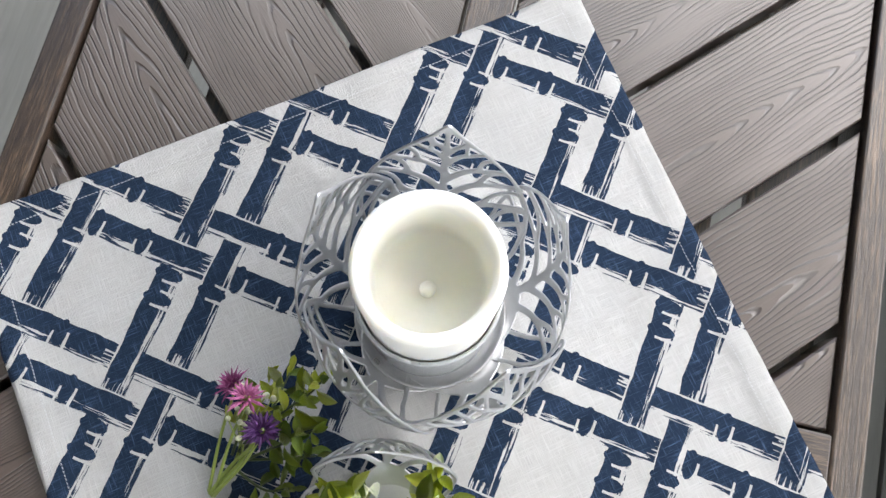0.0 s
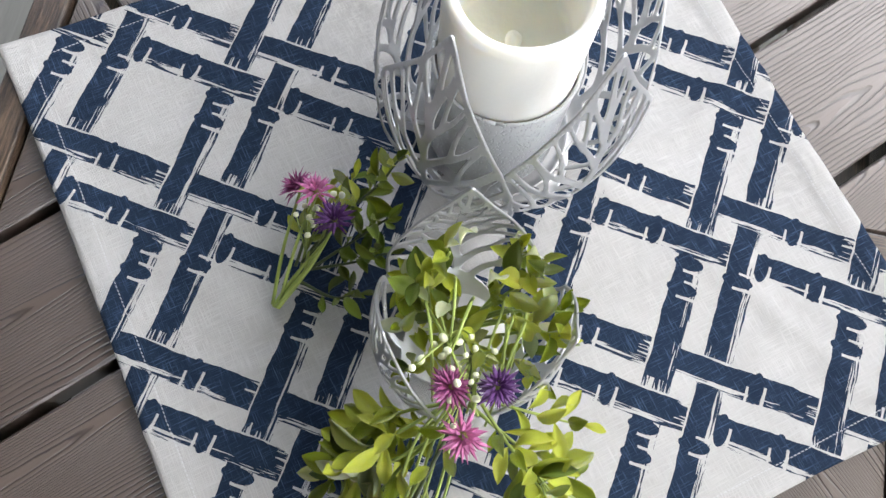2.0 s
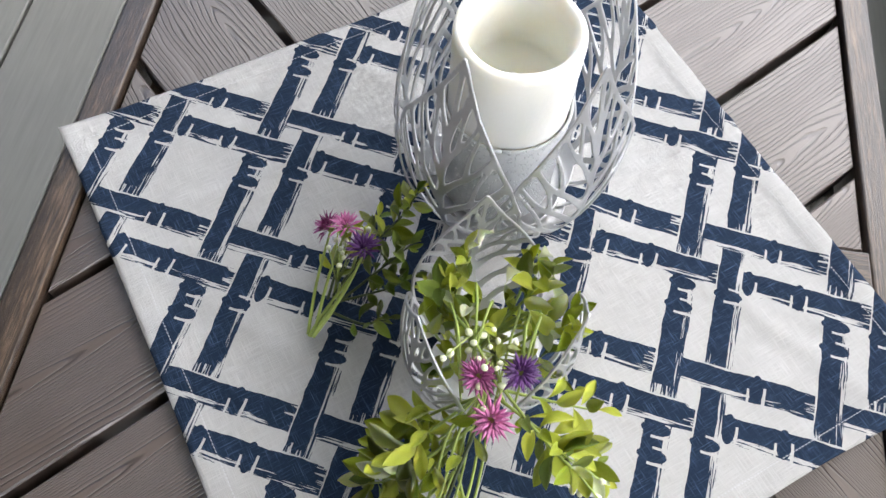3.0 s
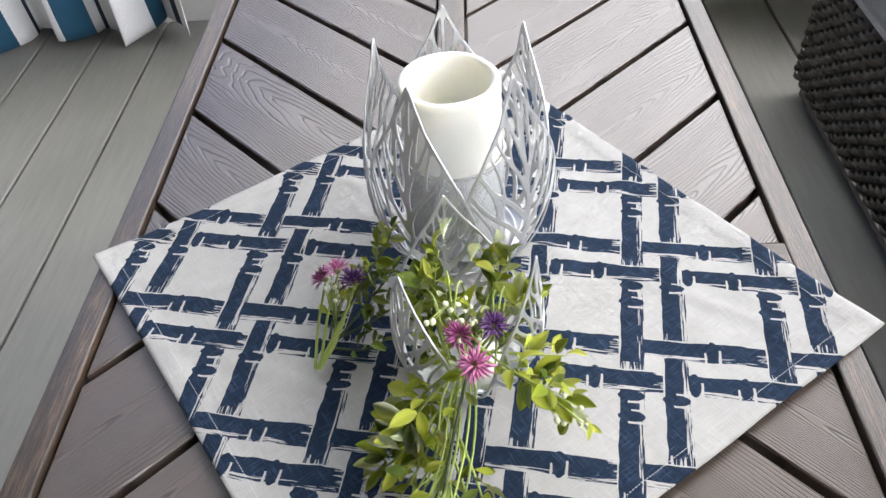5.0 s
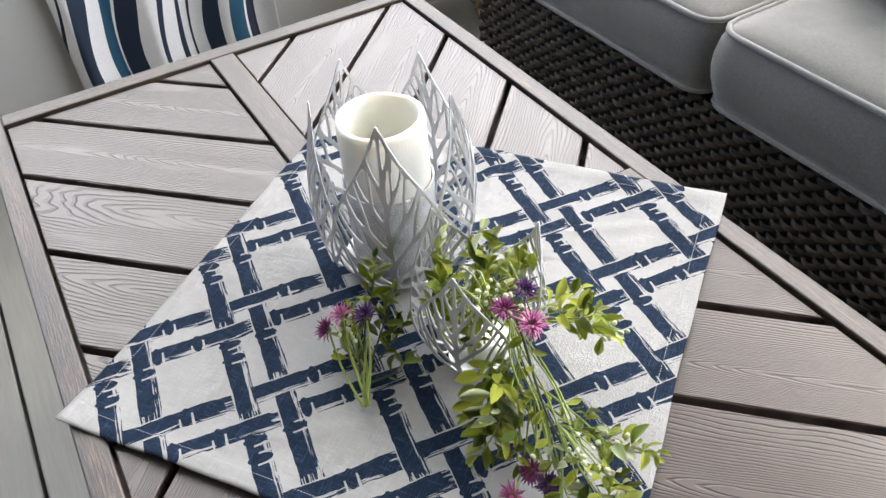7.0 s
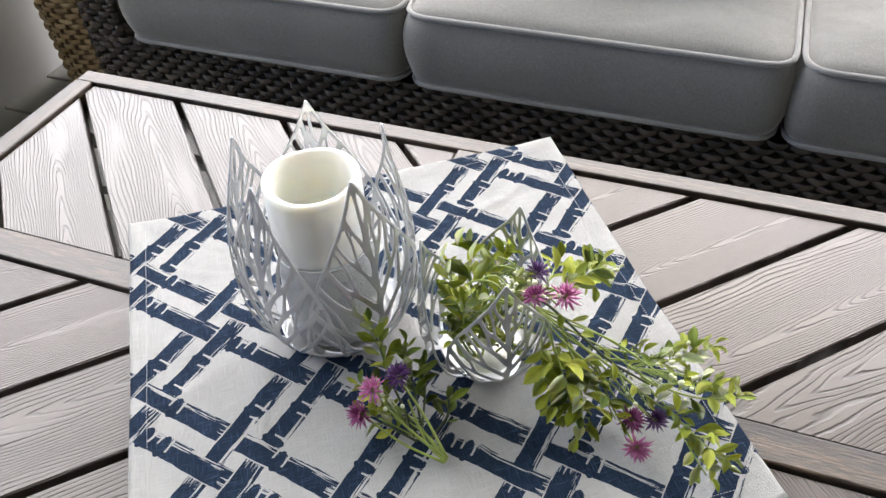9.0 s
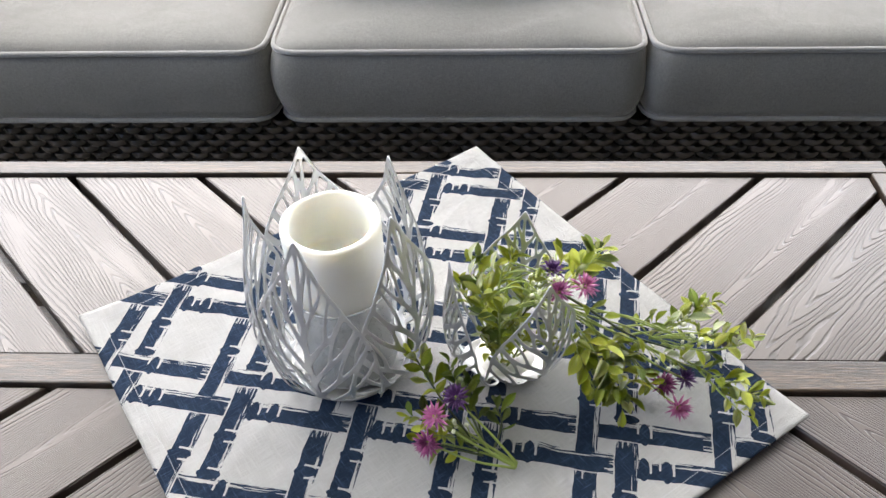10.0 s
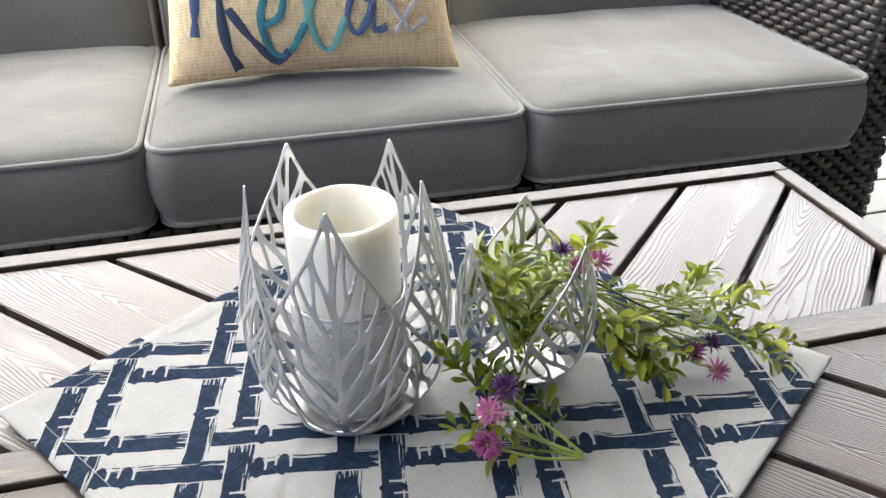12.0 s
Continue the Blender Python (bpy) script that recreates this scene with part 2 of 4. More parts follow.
SIDE = 0.435
M_PLANK, M_FRAME, M_DECK = plank_material(), frame_material(), deck_material()
M_CLOTH = cloth_material(0.1005, 0.0400, 0.0690, -0.0690, -0.0390, 0.0135)
M_SILVER = plain("silver_paint", (0.63, 0.633, 0.636), 0.33, 0.82, 0.07, 60.0, 0.0002)
M_WAX = plain("ivory_wax", (0.73, 0.72, 0.665), 0.6, 0.0, 0.012, 40.0, 0.0003, Subsurface_Weight=0.45,
              Subsurface_Radius=(1.0, 0.88, 0.7), Subsurface_Scale=0.01)
M_WELL = plain("translucent_wax", (0.74, 0.73, 0.655), 0.6, 0.0, 0.04, 40.0, 0.0003, Subsurface_Weight=0.6,
               Subsurface_Radius=(1.0, 0.8, 0.5), Subsurface_Scale=0.01)
M_FABRIC = fabric_material("grey_cushion_cloth", (0.188, 0.187, 0.180))
M_PIPING = fabric_material("grey_piping", (0.26, 0.262, 0.26))
M_BURLAP = burlap_material()
M_WICKER = wicker_material("dark_resin_wicker", (0.020, 0.017, 0.015), (0.088, 0.072, 0.062), 0.27)
M_TANWICKER = wicker_material("tan_wicker", (0.30, 0.21, 0.11), (0.50, 0.38, 0.22), 0.6)
M_DARK = plain("dark_backing", (0.012, 0.011, 0.010), 0.6, 0.0, 0.2, 30.0)
M_WALL = plain("white_wall_paint", (0.52, 0.52, 0.51), 0.6, 0.0, 0.04, 6.0, 0.0004)
M_LEAF = leaf_material("green_leaf", (0.20, 0.265, 0.010), (0.58, 0.62, 0.075))
M_PALE = leaf_material("pale_leaf", (0.42, 0.50, 0.22), (0.70, 0.72, 0.52))
M_DKLEAF = leaf_material("deep_green_leaf", (0.09, 0.15, 0.016), (0.27, 0.35, 0.045))
M_STEM = plain("green_stem", (0.30, 0.38, 0.09), 0.45, 0.0, 0.25, 60.0)
M_DKSTEM = plain("dark_stem", (0.06, 0.085, 0.03), 0.45, 0.0, 0.25, 60.0)
M_BUD = plain("cream_bud", (0.66, 0.68, 0.46), 0.5, 0.0, 0.1, 200.0)
M_PINK = plain("pink_petal", (0.50, 0.15, 0.32), 0.55, 0.0, 0.25, 150.0)
M_MAGENTA = plain("magenta_petal", (0.27, 0.055, 0.17), 0.55, 0.0, 0.3, 150.0)
M_PURPLE = plain("purple_petal", (0.085, 0.025, 0.125), 0.55, 0.0, 0.3, 150.0)


def glass_material():
    k = Mat("seeded_glass", (0.57, 0.585, 0.585), 0.24)
    c = k.coord()
    v = k.t.nodes.new("ShaderNodeTexVoronoi")
    v.inputs["Scale"].default_value = 420.0
    k.t.links.new(c, v.inputs["Vector"])
    seeds = k.level(Val(k.t, v.outputs["Distance"]), 0.0, 0.35)
    k.set(Transmission_Weight=0.2, IOR=1.4)
    k.bump(seeds + k.noise(c, 60.0, 2.0) * 0.6, 0.0012, 0.9)
    return k.m


M_GLASS = glass_material()


# ---- mesh helpers ----
def mesh_of(name, bm, material, smooth=False):
    me = bpy.data.meshes.new(name)
    bm.normal_update()
    bm.to_mesh(me)
    bm.free()
    me.materials.append(material)
    if smooth:
        me.polygons.foreach_set("use_smooth", [True] * len(me.polygons))
    return me


def part(name, bm, material, parent=None, label="", smooth=False):
    ob = new(name, mesh_of(name, bm, material, smooth) if isinstance(bm, bmesh.types.BMesh) else bm)
    if parent:
        ob.parent = parent
    return tagged(ob, label)


def thing(name, label, category, m=None, group="", kind=""):
    ob = new(name)
    ob.empty_display_size = 0.05
    if m:
        ob.matrix_world = m
    return tagged(ob, label, category, group, kind)


def box(x0, x1, y0, y1, z0, z1, bevel=0.0, segments=2):
    own = bmesh.new()
    bmesh.ops.create_cube(own, size=1)
    bmesh.ops.transform(own, verts=own.verts, matrix=Matrix.Translation(((x0 + x1) / 2, (y0 + y1) / 2, (z0 + z1) / 2)) @ Matrix.Diagonal((x1 - x0, y1 - y0, z1 - z0, 1)))
    if bevel:
        bmesh.ops.bevel(own, geom=own.edges[:], offset=bevel, segments=segments, affect="EDGES", profile=0.5)
    return own


def tube(points, radius, sides=6, taper=1.0, bm=None):
    """A round stem along a row of points."""
    bm = bm or bmesh.new()
    pts = [Vector(p) for p in points]
    rings = []
    for i, p in enumerate(pts):
        d = (pts[min(i + 1, len(pts) - 1)] - pts[max(i - 1, 0)]).normalized()
        side = d.cross(Vector((0, 0, 1)) if abs(d.z) < 0.9 else Vector((1, 0, 0))).normalized()
        up = side.cross(d)
        r = radius * (1 + (taper - 1) * i / max(1, len(pts) - 1))
        rings.append([bm.verts.new(p + r * (math.cos(a) * side + math.sin(a) * up)) for a in (2 * math.pi * s / sides for s in range(sides))])
    for a, b in zip(rings, rings[1:]):
        for s in range(sides):
            bm.faces.new((a[s], a[(s + 1) % sides], b[(s + 1) % sides], b[s]))
    bm.faces.new(rings[0][::-1])
    bm.faces.new(rings[-1])
    return bm


def spline(ctrl, n):
    """n + 1 points of a Catmull-Rom curve through the control points."""
    c = [Vector(p) for p in ctrl]
    c = [2 * c[0] - c[1]] + c + [2 * c[-1] - c[-2]]
    out, spans = [], len(c) - 3
    for i in range(n + 1):
        u = i / n * spans
        j = min(int(u), spans - 1)
        t = u - j
        a, b, d, e = c[j:j + 4]
        out.append(0.5 * (2 * b + (d - a) * t + (2 * a - 5 * b + 4 * d - e) * t * t + (3 * b - a - 3 * d + e) * t ** 3))
    return out


def lathe(profile, steps=48):
    """A solid of revolution round z from (radius, height) rows."""
    bm = bmesh.new()
    rings = []
    for r, z in profile:
        if r < 1e-5:
            rings.append([bm.verts.new((0, 0, z))])
        else:
            rings.append([bm.verts.new((r * math.cos(2 * math.pi * s / steps), r * math.sin(2 * math.pi * s / steps), z)) for s in range(steps)])
    for a, b in zip(rings, rings[1:]):
        for s in range(steps):
            t = (s + 1) % steps
            q = [a[s % len(a)], a[t % len(a)], b[t % len(b)], b[s % len(b)]]
            q = list(dict.fromkeys(q))
            if len(q) > 2:
                bm.faces.new(q)
    bmesh.ops.recalc_face_normals(bm, faces=bm.faces)
    return bm


def slab(poly, z0, z1, bevel):
    """A flat piece with a polygon outline and softened upper edges."""
    bm = bmesh.new()
    n = len(poly)
    inner = []
    for i in range(n):
        a, b, d = Vector(poly[i - 1]), Vector(poly[i]), Vector(poly[(i + 1) % n])
        e1, e2 = (b - a).normalized(), (d - b).normalized()
        n1, n2 = Vector((-e1.y, e1.x)), Vector((-e2.y, e2.x))
        k = max(0.3, 1 + n1.dot(n2))
        inner.append(b + (n1 + n2) / k * bevel)
    lo = [bm.verts.new((*p, z0)) for p in poly]
    mid = [bm.verts.new((*p, z1 - bevel)) for p in poly]
    top = [bm.verts.new((*p, z1)) for p in inner]
    for i in range(n):
        j = (i + 1) % n
        bm.faces.new((lo[i], lo[j], mid[j], mid[i]))
        bm.faces.new((mid[i], mid[j], top[j], top[i]))
    bm.faces.new(top)
    bm.faces.new(lo[::-1])
    return bm


def clip(poly, nx, ny, d):
    """The part of a polygon where nx x + ny y <= d."""
    out = []
    for a, b in zip(poly, poly[1:] + poly[:1]):
        fa, fb = nx * a[0] + ny * a[1] - d, nx * b[0] + ny * b[1] - d
        if fa <= 0:
            out.append(a)
        if fa * fb < 0:
            t = fa / (fa - fb)
            out.append((a[0] + t * (b[0] - a[0]), a[1] + t * (b[1] - a[1])))
    return out


# ---- the setting ----
WEST = -1.312
ground = part("ground", box(-40, 40, -40, 40, -0.42, -0.40), plain("lawn_soil", (0.10, 0.13, 0.06), 0.9, 0, 0.3, 3.0, 0.01))
tagged(ground, "dull green lawn below the raised deck", "ground", kind="structure")

floor = part("floor", box(WEST - 0.1, 3.2, -2.6, 2.6, -0.06, -0.032), M_DARK)
tagged(floor, "grey painted porch deck of long straight boards", "floor", kind="structure")

wall = part("wall_west", box(WEST - 0.12, WEST, -2.6, 2.6, -0.03, 0.78, 0.004), M_WALL)
tagged(wall, "smooth white painted low porch wall above the deck", "wall", kind="structure")

# added wall, never in view: its dark brown keeps southern light off the sofa
blocker = part("wall_south", box(WEST - 0.1, 3.2, -2.72, -2.602, -0.03, 3.0, 0.004), plain("unseen_wall_brown", (0.09, 0.078, 0.066), 0.6, 0.0, 0.05, 5.0))
tagged(blocker, "plain dark brown unseen wall added to block southern light", "wall", kind="structure")
# a second wall out of view, added only to cut sky light from the east
blocker = part("unseen_wall_east", box(3.2, 3.32, -2.72, 1.2, -0.03, 3.0, 0.004), bpy.data.materials["unseen_wall_brown"])
tagged(blocker, "plain dark brown unseen wall added to block eastern light", "wall", kind="structure")
# ceiling out of view, added to hold back overhead sky; its edge shapes plank glare
ceiling = part("ceiling", box(WEST - 0.25, 3.2, -2.72, 2.25, 3.0, 3.06), plain("unseen_ceiling_tan", (0.34, 0.315, 0.285), 0.6, 0.0, 0.04, 5.0))
tagged(ceiling, "plain tan unseen ceiling added to block overhead light", "ceiling", kind="structure")

# ---- table ----
TX0, TX1, TY0, TY1 = -0.547, 0.481, -0.314, 0.267
IX0, IX1, IY0, IY1 = -0.522, 0.461, -0.292, 0.2455
SY0, SY1 = -0.038, -0.007   # the spine
CX0, CX1 = -0.043, -0.010   # the cross bar
FRAME_TOP = TOP + 0.004

table = thing("coffee_table", "low patio coffee table with brown frame and diagonal plank top", "table", pose(0, 0, 0))


def rail(name, length, width, depth, m, parent):
    ob = part(name, box(-length / 2, length / 2, -width / 2, width / 2, -depth, 0, 0.0016, 2), M_FRAME, parent, smooth=False)
    ob.matrix_local = m
    return ob


for y0, y1 in ((TY0, IY0), (IY1, TY1)):
    rail("side_rail", TX1 - TX0 - 2 * 0.001, y1 - y0, 0.05, pose((TX0 + TX1) / 2, (y0 + y1) / 2, FRAME_TOP), table)
for x0, x1 in ((TX0, IX0), (IX1, TX1)):
    rail("end_rail", IY1 - IY0, x1 - x0, 0.05, pose((x0 + x1) / 2, (IY0 + IY1) / 2, FRAME_TOP, rz=90), table)
rail("spine", IX1 - IX0, SY1 - SY0, 0.03, pose((IX0 + IX1) / 2, (SY0 + SY1) / 2, FRAME_TOP - 0.0005), table)
for y0, y1 in ((IY0, SY0), (SY1, IY1)):
    rail("cross_bar", y1 - y0, CX1 - CX0, 0.03, pose((CX0 + CX1) / 2, (y0 + y1) / 2, FRAME_TOP - 0.0005, rz=90), table)
for y in (IY0 + 0.035, IY0 + 0.115, SY0 - 0.05, SY1 + 0.05, IY1 - 0.115, IY1 - 0.035):
    rail("slat_support", IX1 - IX0, 0.058, 0.012, pose((IX0 + IX1) / 2, y, TOP - 0.0225), table)
for x in (TX0 + 0.03, TX1 - 0.03):
    for y in (TY0 + 0.03, TY1 - 0.03):
        part("leg", box(x - 0.024, x + 0.024, y - 0.024, y + 0.024, 0.0, FRAME_TOP - 0.05, 0.003), M_FRAME, table)


def planks(x0, x1, y0, y1, sign, first, pitch):
    """Diagonal planks of one quarter of the top; their joints lie where x - sign y = first + n pitch."""
    gap = 0.0068 * math.sqrt(2) / 2
    e = 0.0022
    rect = [(x0 + e, y0 + e), (x1 - e, y0 + e), (x1 - e, y1 - e), (x0 + e, y1 - e)]
    for n in range(-12, 12):
        lo, hi = first + n * pitch + gap, first + (n + 1) * pitch - gap
        poly = clip(clip(rect, 1, -sign, hi), -1, sign, -lo)
        if len(poly) < 3:
            continue
        cx, cy = sum(p[0] for p in poly) / len(poly), sum(p[1] for p in poly) / len(poly)
        turn = pose(cx, cy, 0, rz=45 * sign)
        back = turn.inverted()
        flat = [(back @ Vector((*p, 0)))[:2] for p in poly]
        area = sum(a[0] * b[1] - a[1] * b[0] for a, b in zip(flat, flat[1:] + flat[:1]))
        if abs(area) < 2e-4:
            continue
        ob = part("plank", slab(flat if area > 0 else flat[::-1], TOP - 0.022, TOP, 0.0013), M_PLANK, table)
        ob.matrix_local = turn


planks(CX1, IX1, SY1, IY1, 1, -0.0400, 0.1425)
planks(IX0, CX0, IY0, SY0, 1, -0.1205, 0.1445)
planks(IX0, CX0, SY1, IY1, -1, -0.0110, 0.1440)
planks(CX1, IX1, IY0, SY0, -1, -0.0735, 0.1450)

# ---- cloth ----
CLOTH_AT = pose(-0.002, -0.0165, 0, rz=-8.9)


def cloth():
    """A square cloth laid cornerwise, in the frame of its diagonals, with a doubled hem, low creases and soft corners."""
    bm = bmesh.new()
    n, half = 120, SIDE / 2
    diag = Matrix.Rotation(radians(45), 2)
    grid = {}
    for i in range(n + 1):
        for j in range(n + 1):
            a, b = -half + SIDE * i / n, -half + SIDE * j / n
            edge = half - max(abs(a), abs(b))
            p = diag @ Vector((a, b))
            z = 0.0011 * noise.noise((p.x * 14, p.y * 14, 0.3)) + 0.0008 * noise.noise((p.x * 40, p.y * 40, 2.0))
            for c, k, hgt in ((0.025, 0.9, 0.0034), (-0.075, -0.35, 0.0026), (0.12, -0.2, 0.0024), (0.17, 1.2, 0.0026), (-0.16, 0.75, 0.0022)):
                d = (p.x - c) * math.cos(k) + p.y * math.sin(k)
                z += hgt * math.exp(-(d / 0.006) ** 2) * (0.5 + 0.5 * noise.noise((p.x * 9, p.y * 9, k * 9)))
            z += 0.0012 if edge < 0.0155 else 0.0
            corner = min(half - abs(a), 0.05) + min(half - abs(b), 0.05)
            z += 0.0022 * max(0, 1 - corner / 0.04)
            wave = 0.0014 * noise.noise((a * 12, b * 12, 5.0))
            pull = 1 - 0.010 * max(0, 1 - edge / 0.05) * math.cos(math.pi * min(abs(a), abs(b)) / (2 * half))
            grid[i, j] = bm.verts.new((p.x * pull + wave, p.y * pull + wave, CLOTH + 0.0045 + max(-0.001, z)))
    for i in range(n):
        for j in range(n):
            bm.faces.new((grid[i, j], grid[i + 1, j], grid[i + 1, j + 1], grid[i, j + 1]))
    return bm


napkin = part("table_napkin", cloth(), M_CLOTH, smooth=True)
napkin.matrix_world = CLOTH_AT
solid = napkin.modifiers.new("thickness", "SOLIDIFY")
solid.thickness, solid.offset = 0.0018, -1
tagged(napkin, "white linen square cloth printed with navy bamboo lattice", "cloth")

# ---- leaf-shaped holders and candle ----
def stroke_field(gx, gy, strokes):
    """How far inside the nearest stroke each place is. A stroke: points (x, y) and the half widths at its two ends."""
    total = np.zeros(gx.shape)
    soft = 0.0008
    for pts, w0, w1 in strokes:
        best = np.full(gx.shape, -1.0)
        seg = len(pts) - 1
        for i in range(seg):
            (ax, ay), (bx, by) = pts[i], pts[i + 1]
            dx, dy = bx - ax, by - ay
            t = np.clip(((gx - ax) * dx + (gy - ay) * dy) / (dx * dx + dy * dy + 1e-12), 0, 1)
            w = w0 + (w1 - w0) * (i + t) / seg
            best = np.maximum(best, w - np.hypot(gx - ax - t * dx, gy - ay - t * dy))
        total += np.exp(np.clip(best, -0.02, 0.006) / soft)
    return soft * np.log(total + 1e-12)


def leaf_half(s, wide):
    """Half width of a leaf at the share s of its length: a full belly and a drawn-out tip."""
    keys = ((0.0, 0.58), (0.10, 0.80), (0.22, 0.96), (0.36, 1.0), (0.50, 0.95), (0.62, 0.77), (0.74, 0.50), (0.84, 0.265), (0.92, 0.125), (0.965, 0.06), (1.0, 0.0))
    return wide * np.interp(s, [k[0] for k in keys], [k[1] for k in keys])


def leaf_strokes(length, wide, rng, thick):
    strokes = [([(0, 0), (0.0015, length * 0.4), (0, length * 0.97)], thick * 2.1, thick * 0.8)]
    rim = [[], []]
    for i in range(25):
        s = i / 24
        h = float(leaf_half(s, wide)) - thick * 0.9
        for k, side in enumerate((-1, 1)):
            rim[k].append((side * max(0, h), s * length))
    strokes += [(r, thick, thick) for r in rim]
    for side in (-1, 1):
        for i in range(6):
            s0 = 0.05 + 0.125 * i + rng.uniform(-0.012, 0.012) + (0.035 if side > 0 else 0)
            s1 = min(0.93, s0 + 0.27 + 0.10 * (1 - s0) - 0.02 * i + rng.uniform(-0.015, 0.015))
            slim = 1.0 if s0 < 0.5 else 0.75
            h = float(leaf_half(s1, wide))
            a, b = (0, s0 * length), (side * h * 0.98, s1 * length)
            mid = (side * h * 0.33, (s0 * 0.62 + s1 * 0.38) * length - 0.004 * length)
            mid2 = (side * h * 0.70, (s0 * 0.30 + s1 * 0.70) * length - 0.002)
            vein = [tuple(v[:2]) for v in spline([(*a, 0), (*mid, 0), (*mid2, 0), (*b, 0)], 12)]
            strokes.append((vein, thick * 1.75 * slim, thick * 0.8 * slim))
            if i > 4:
                continue
            # a fork that leaves the vein towards the next one up
            f = vein[5 + rng.randrange(2)]
            s2 = min(0.95, s1 + 0.075)
            tip = (side * float(leaf_half(s2, wide)) * 0.96, s2 * length)
            bend = ((f[0] + tip[0]) / 2 * 0.93, (f[1] + tip[1]) / 2)
            strokes.append(([tuple(v[:2]) for v in spline([(*f, 0), (*bend, 0), (*tip, 0)], 8)], thick * 1.1 * slim, thick * 0.65))
    return strokes


def openwork_leaf(length, wide, profile, angle, seed, thick, lean=0.0):
    """A cut-out metal leaf bent round a bowl. profile: radius and height by arc length, from the foot to the tip."""
    rng = random.Random(seed)
    nx, ny = 76, 132
    xs = np.linspace(-wide * 1.04, wide * 1.04, nx)
    ys = np.linspace(0, length, ny)
    gx, gy = np.meshgrid(xs, ys, indexing="ij")
    inside = leaf_half(gy / length, wide) - np.abs(gx)
    field = np.minimum(stroke_field(gx, gy, leaf_strokes(length, wide, rng, thick)), inside + 1e-5)
    # the foot is left whole
    field = np.maximum(field, np.minimum(inside, (0.15 * length - gy) - 0.45 * np.abs(gx)))
    bm = bmesh.new()
    made = {}
    arcs = [p[0] for p in profile]
    rad, hgt = [p[1] for p in profile], [p[2] for p in profile]

    def vert(key, x, y):
        if key not in made:
            r = float(np.interp(y, arcs, rad)) + 0.0022 * x / wide
            z = float(np.interp(y, arcs, hgt))
            phi = angle + x / max(r, 0.03) + lean * y
            made[key] = bm.verts.new((r * math.cos(phi), r * math.sin(phi), z))
        return made[key]

    for i in range(nx - 1):
        for j in range(ny - 1):
            quad = [(i, j), (i + 1, j), (i + 1, j + 1), (i, j + 1)]
            f = [field[c] for c in quad]
            if max(f) <= 0:
                continue
            ring = []
            for n in range(4):
                a, b = quad[n], quad[(n + 1) % 4]
                fa, fb = f[n], f[(n + 1) % 4]
                if fa > 0:
                    ring.append(vert(a, xs[a[0]], ys[a[1]]))
                if (fa > 0) != (fb > 0):
                    t = fa / (fa - fb)
                    t = min(0.98, max(0.02, t))
                    ring.append(vert((min(a, b), max(a, b)), xs[a[0]] + t * (xs[b[0]] - xs[a[0]]), ys[a[1]] + t * (ys[b[1]] - ys[a[1]])))
            if len(ring) > 2:
                bm.faces.new(ring)
    return bm


def arc_rows(rows):
    """Arc length, radius and height from (radius, height) rows through which a smooth curve runs."""
    pts = spline([(r, 0, z) for r, z in rows], 60)
    out, s = [], 0.0
    for n, p in enumerate(pts):
        if n:
            s += (p - pts[n - 1]).length
        out.append((s, p.x, p.z))
    return out


def leaf_holder(label, m, rows, angles, wide, thick, foot, seed):
    holder = thing("candle_holder", label, "candle holder", m)
    prof = arc_rows(rows)
    for n, a in enumerate(angles):
        ob = part("leaf", openwork_leaf(prof[-1][0], wide, prof, radians(a), seed + n, thick), M_SILVER, holder, smooth=True)
        t = ob.modifiers.new("sheet", "SOLIDIFY")
        t.thickness, t.offset = 0.0011, 0
    r0 = rows[0][0]
    part("foot_plate", lathe([(0, 0.0002), (r0 + 0.006, 0.0002), (r0 + 0.008, 0.0012), (r0 + 0.004, 0.0026), (0, 0.0022)], 40), M_SILVER, holder, smooth=True)
    return holder


SET = CLOTH + 0.0052
BIG = pose(-0.0580, -0.0110, SET)
BIG_ROWS = ((0.030, 0.001), (0.047, 0.007), (0.060, 0.024), (0.0672, 0.050), (0.0695, 0.080), (0.0672, 0.110), (0.0615, 0.140), (0.0570, 0.163), (0.0550, 0.180))
leaf_holder("silver metal candle holder of five openwork leaves", BIG, BIG_ROWS, (-103, -172, 118, 43, -31), 0.0535, 0.00130, 0.03, 3)
SMALL = pose(0.070, -0.008, SET)
SMALL_ROWS = ((0.020, 0.001), (0.033, 0.005), (0.044, 0.018), (0.0500, 0.038), (0.0505, 0.058), (0.048, 0.080), (0.0455, 0.100), (0.0455, 0.121))
leaf_holder("smaller silver openwork leaf holder filled with greenery", SMALL, SMALL_ROWS, (73, -54, 195), 0.0465, 0.0011, 0.02, 40)


def glass_cup():
    return lathe([(0, 0.0), (0.0365, 0.0), (0.0392, 0.003), (0.0396, 0.07), (0.0398, 0.0845), (0.0388, 0.0850), (0.0378, 0.07), (0.0374, 0.005), (0, 0.004)], 56)


dish = part("candle_dish", lathe([(0, 0.0), (0.040, 0.0), (0.0455, 0.002), (0.0468, 0.006), (0.0458, 0.0064), (0.0445, 0.0032), (0.040, 0.0020), (0, 0.0020)], 56), M_SILVER, smooth=True)
dish.matrix_world = pose(-0.0585, -0.0140, SET + 0.0028)
tagged(dish, "round silver metal dish under the candle cup", "dish")


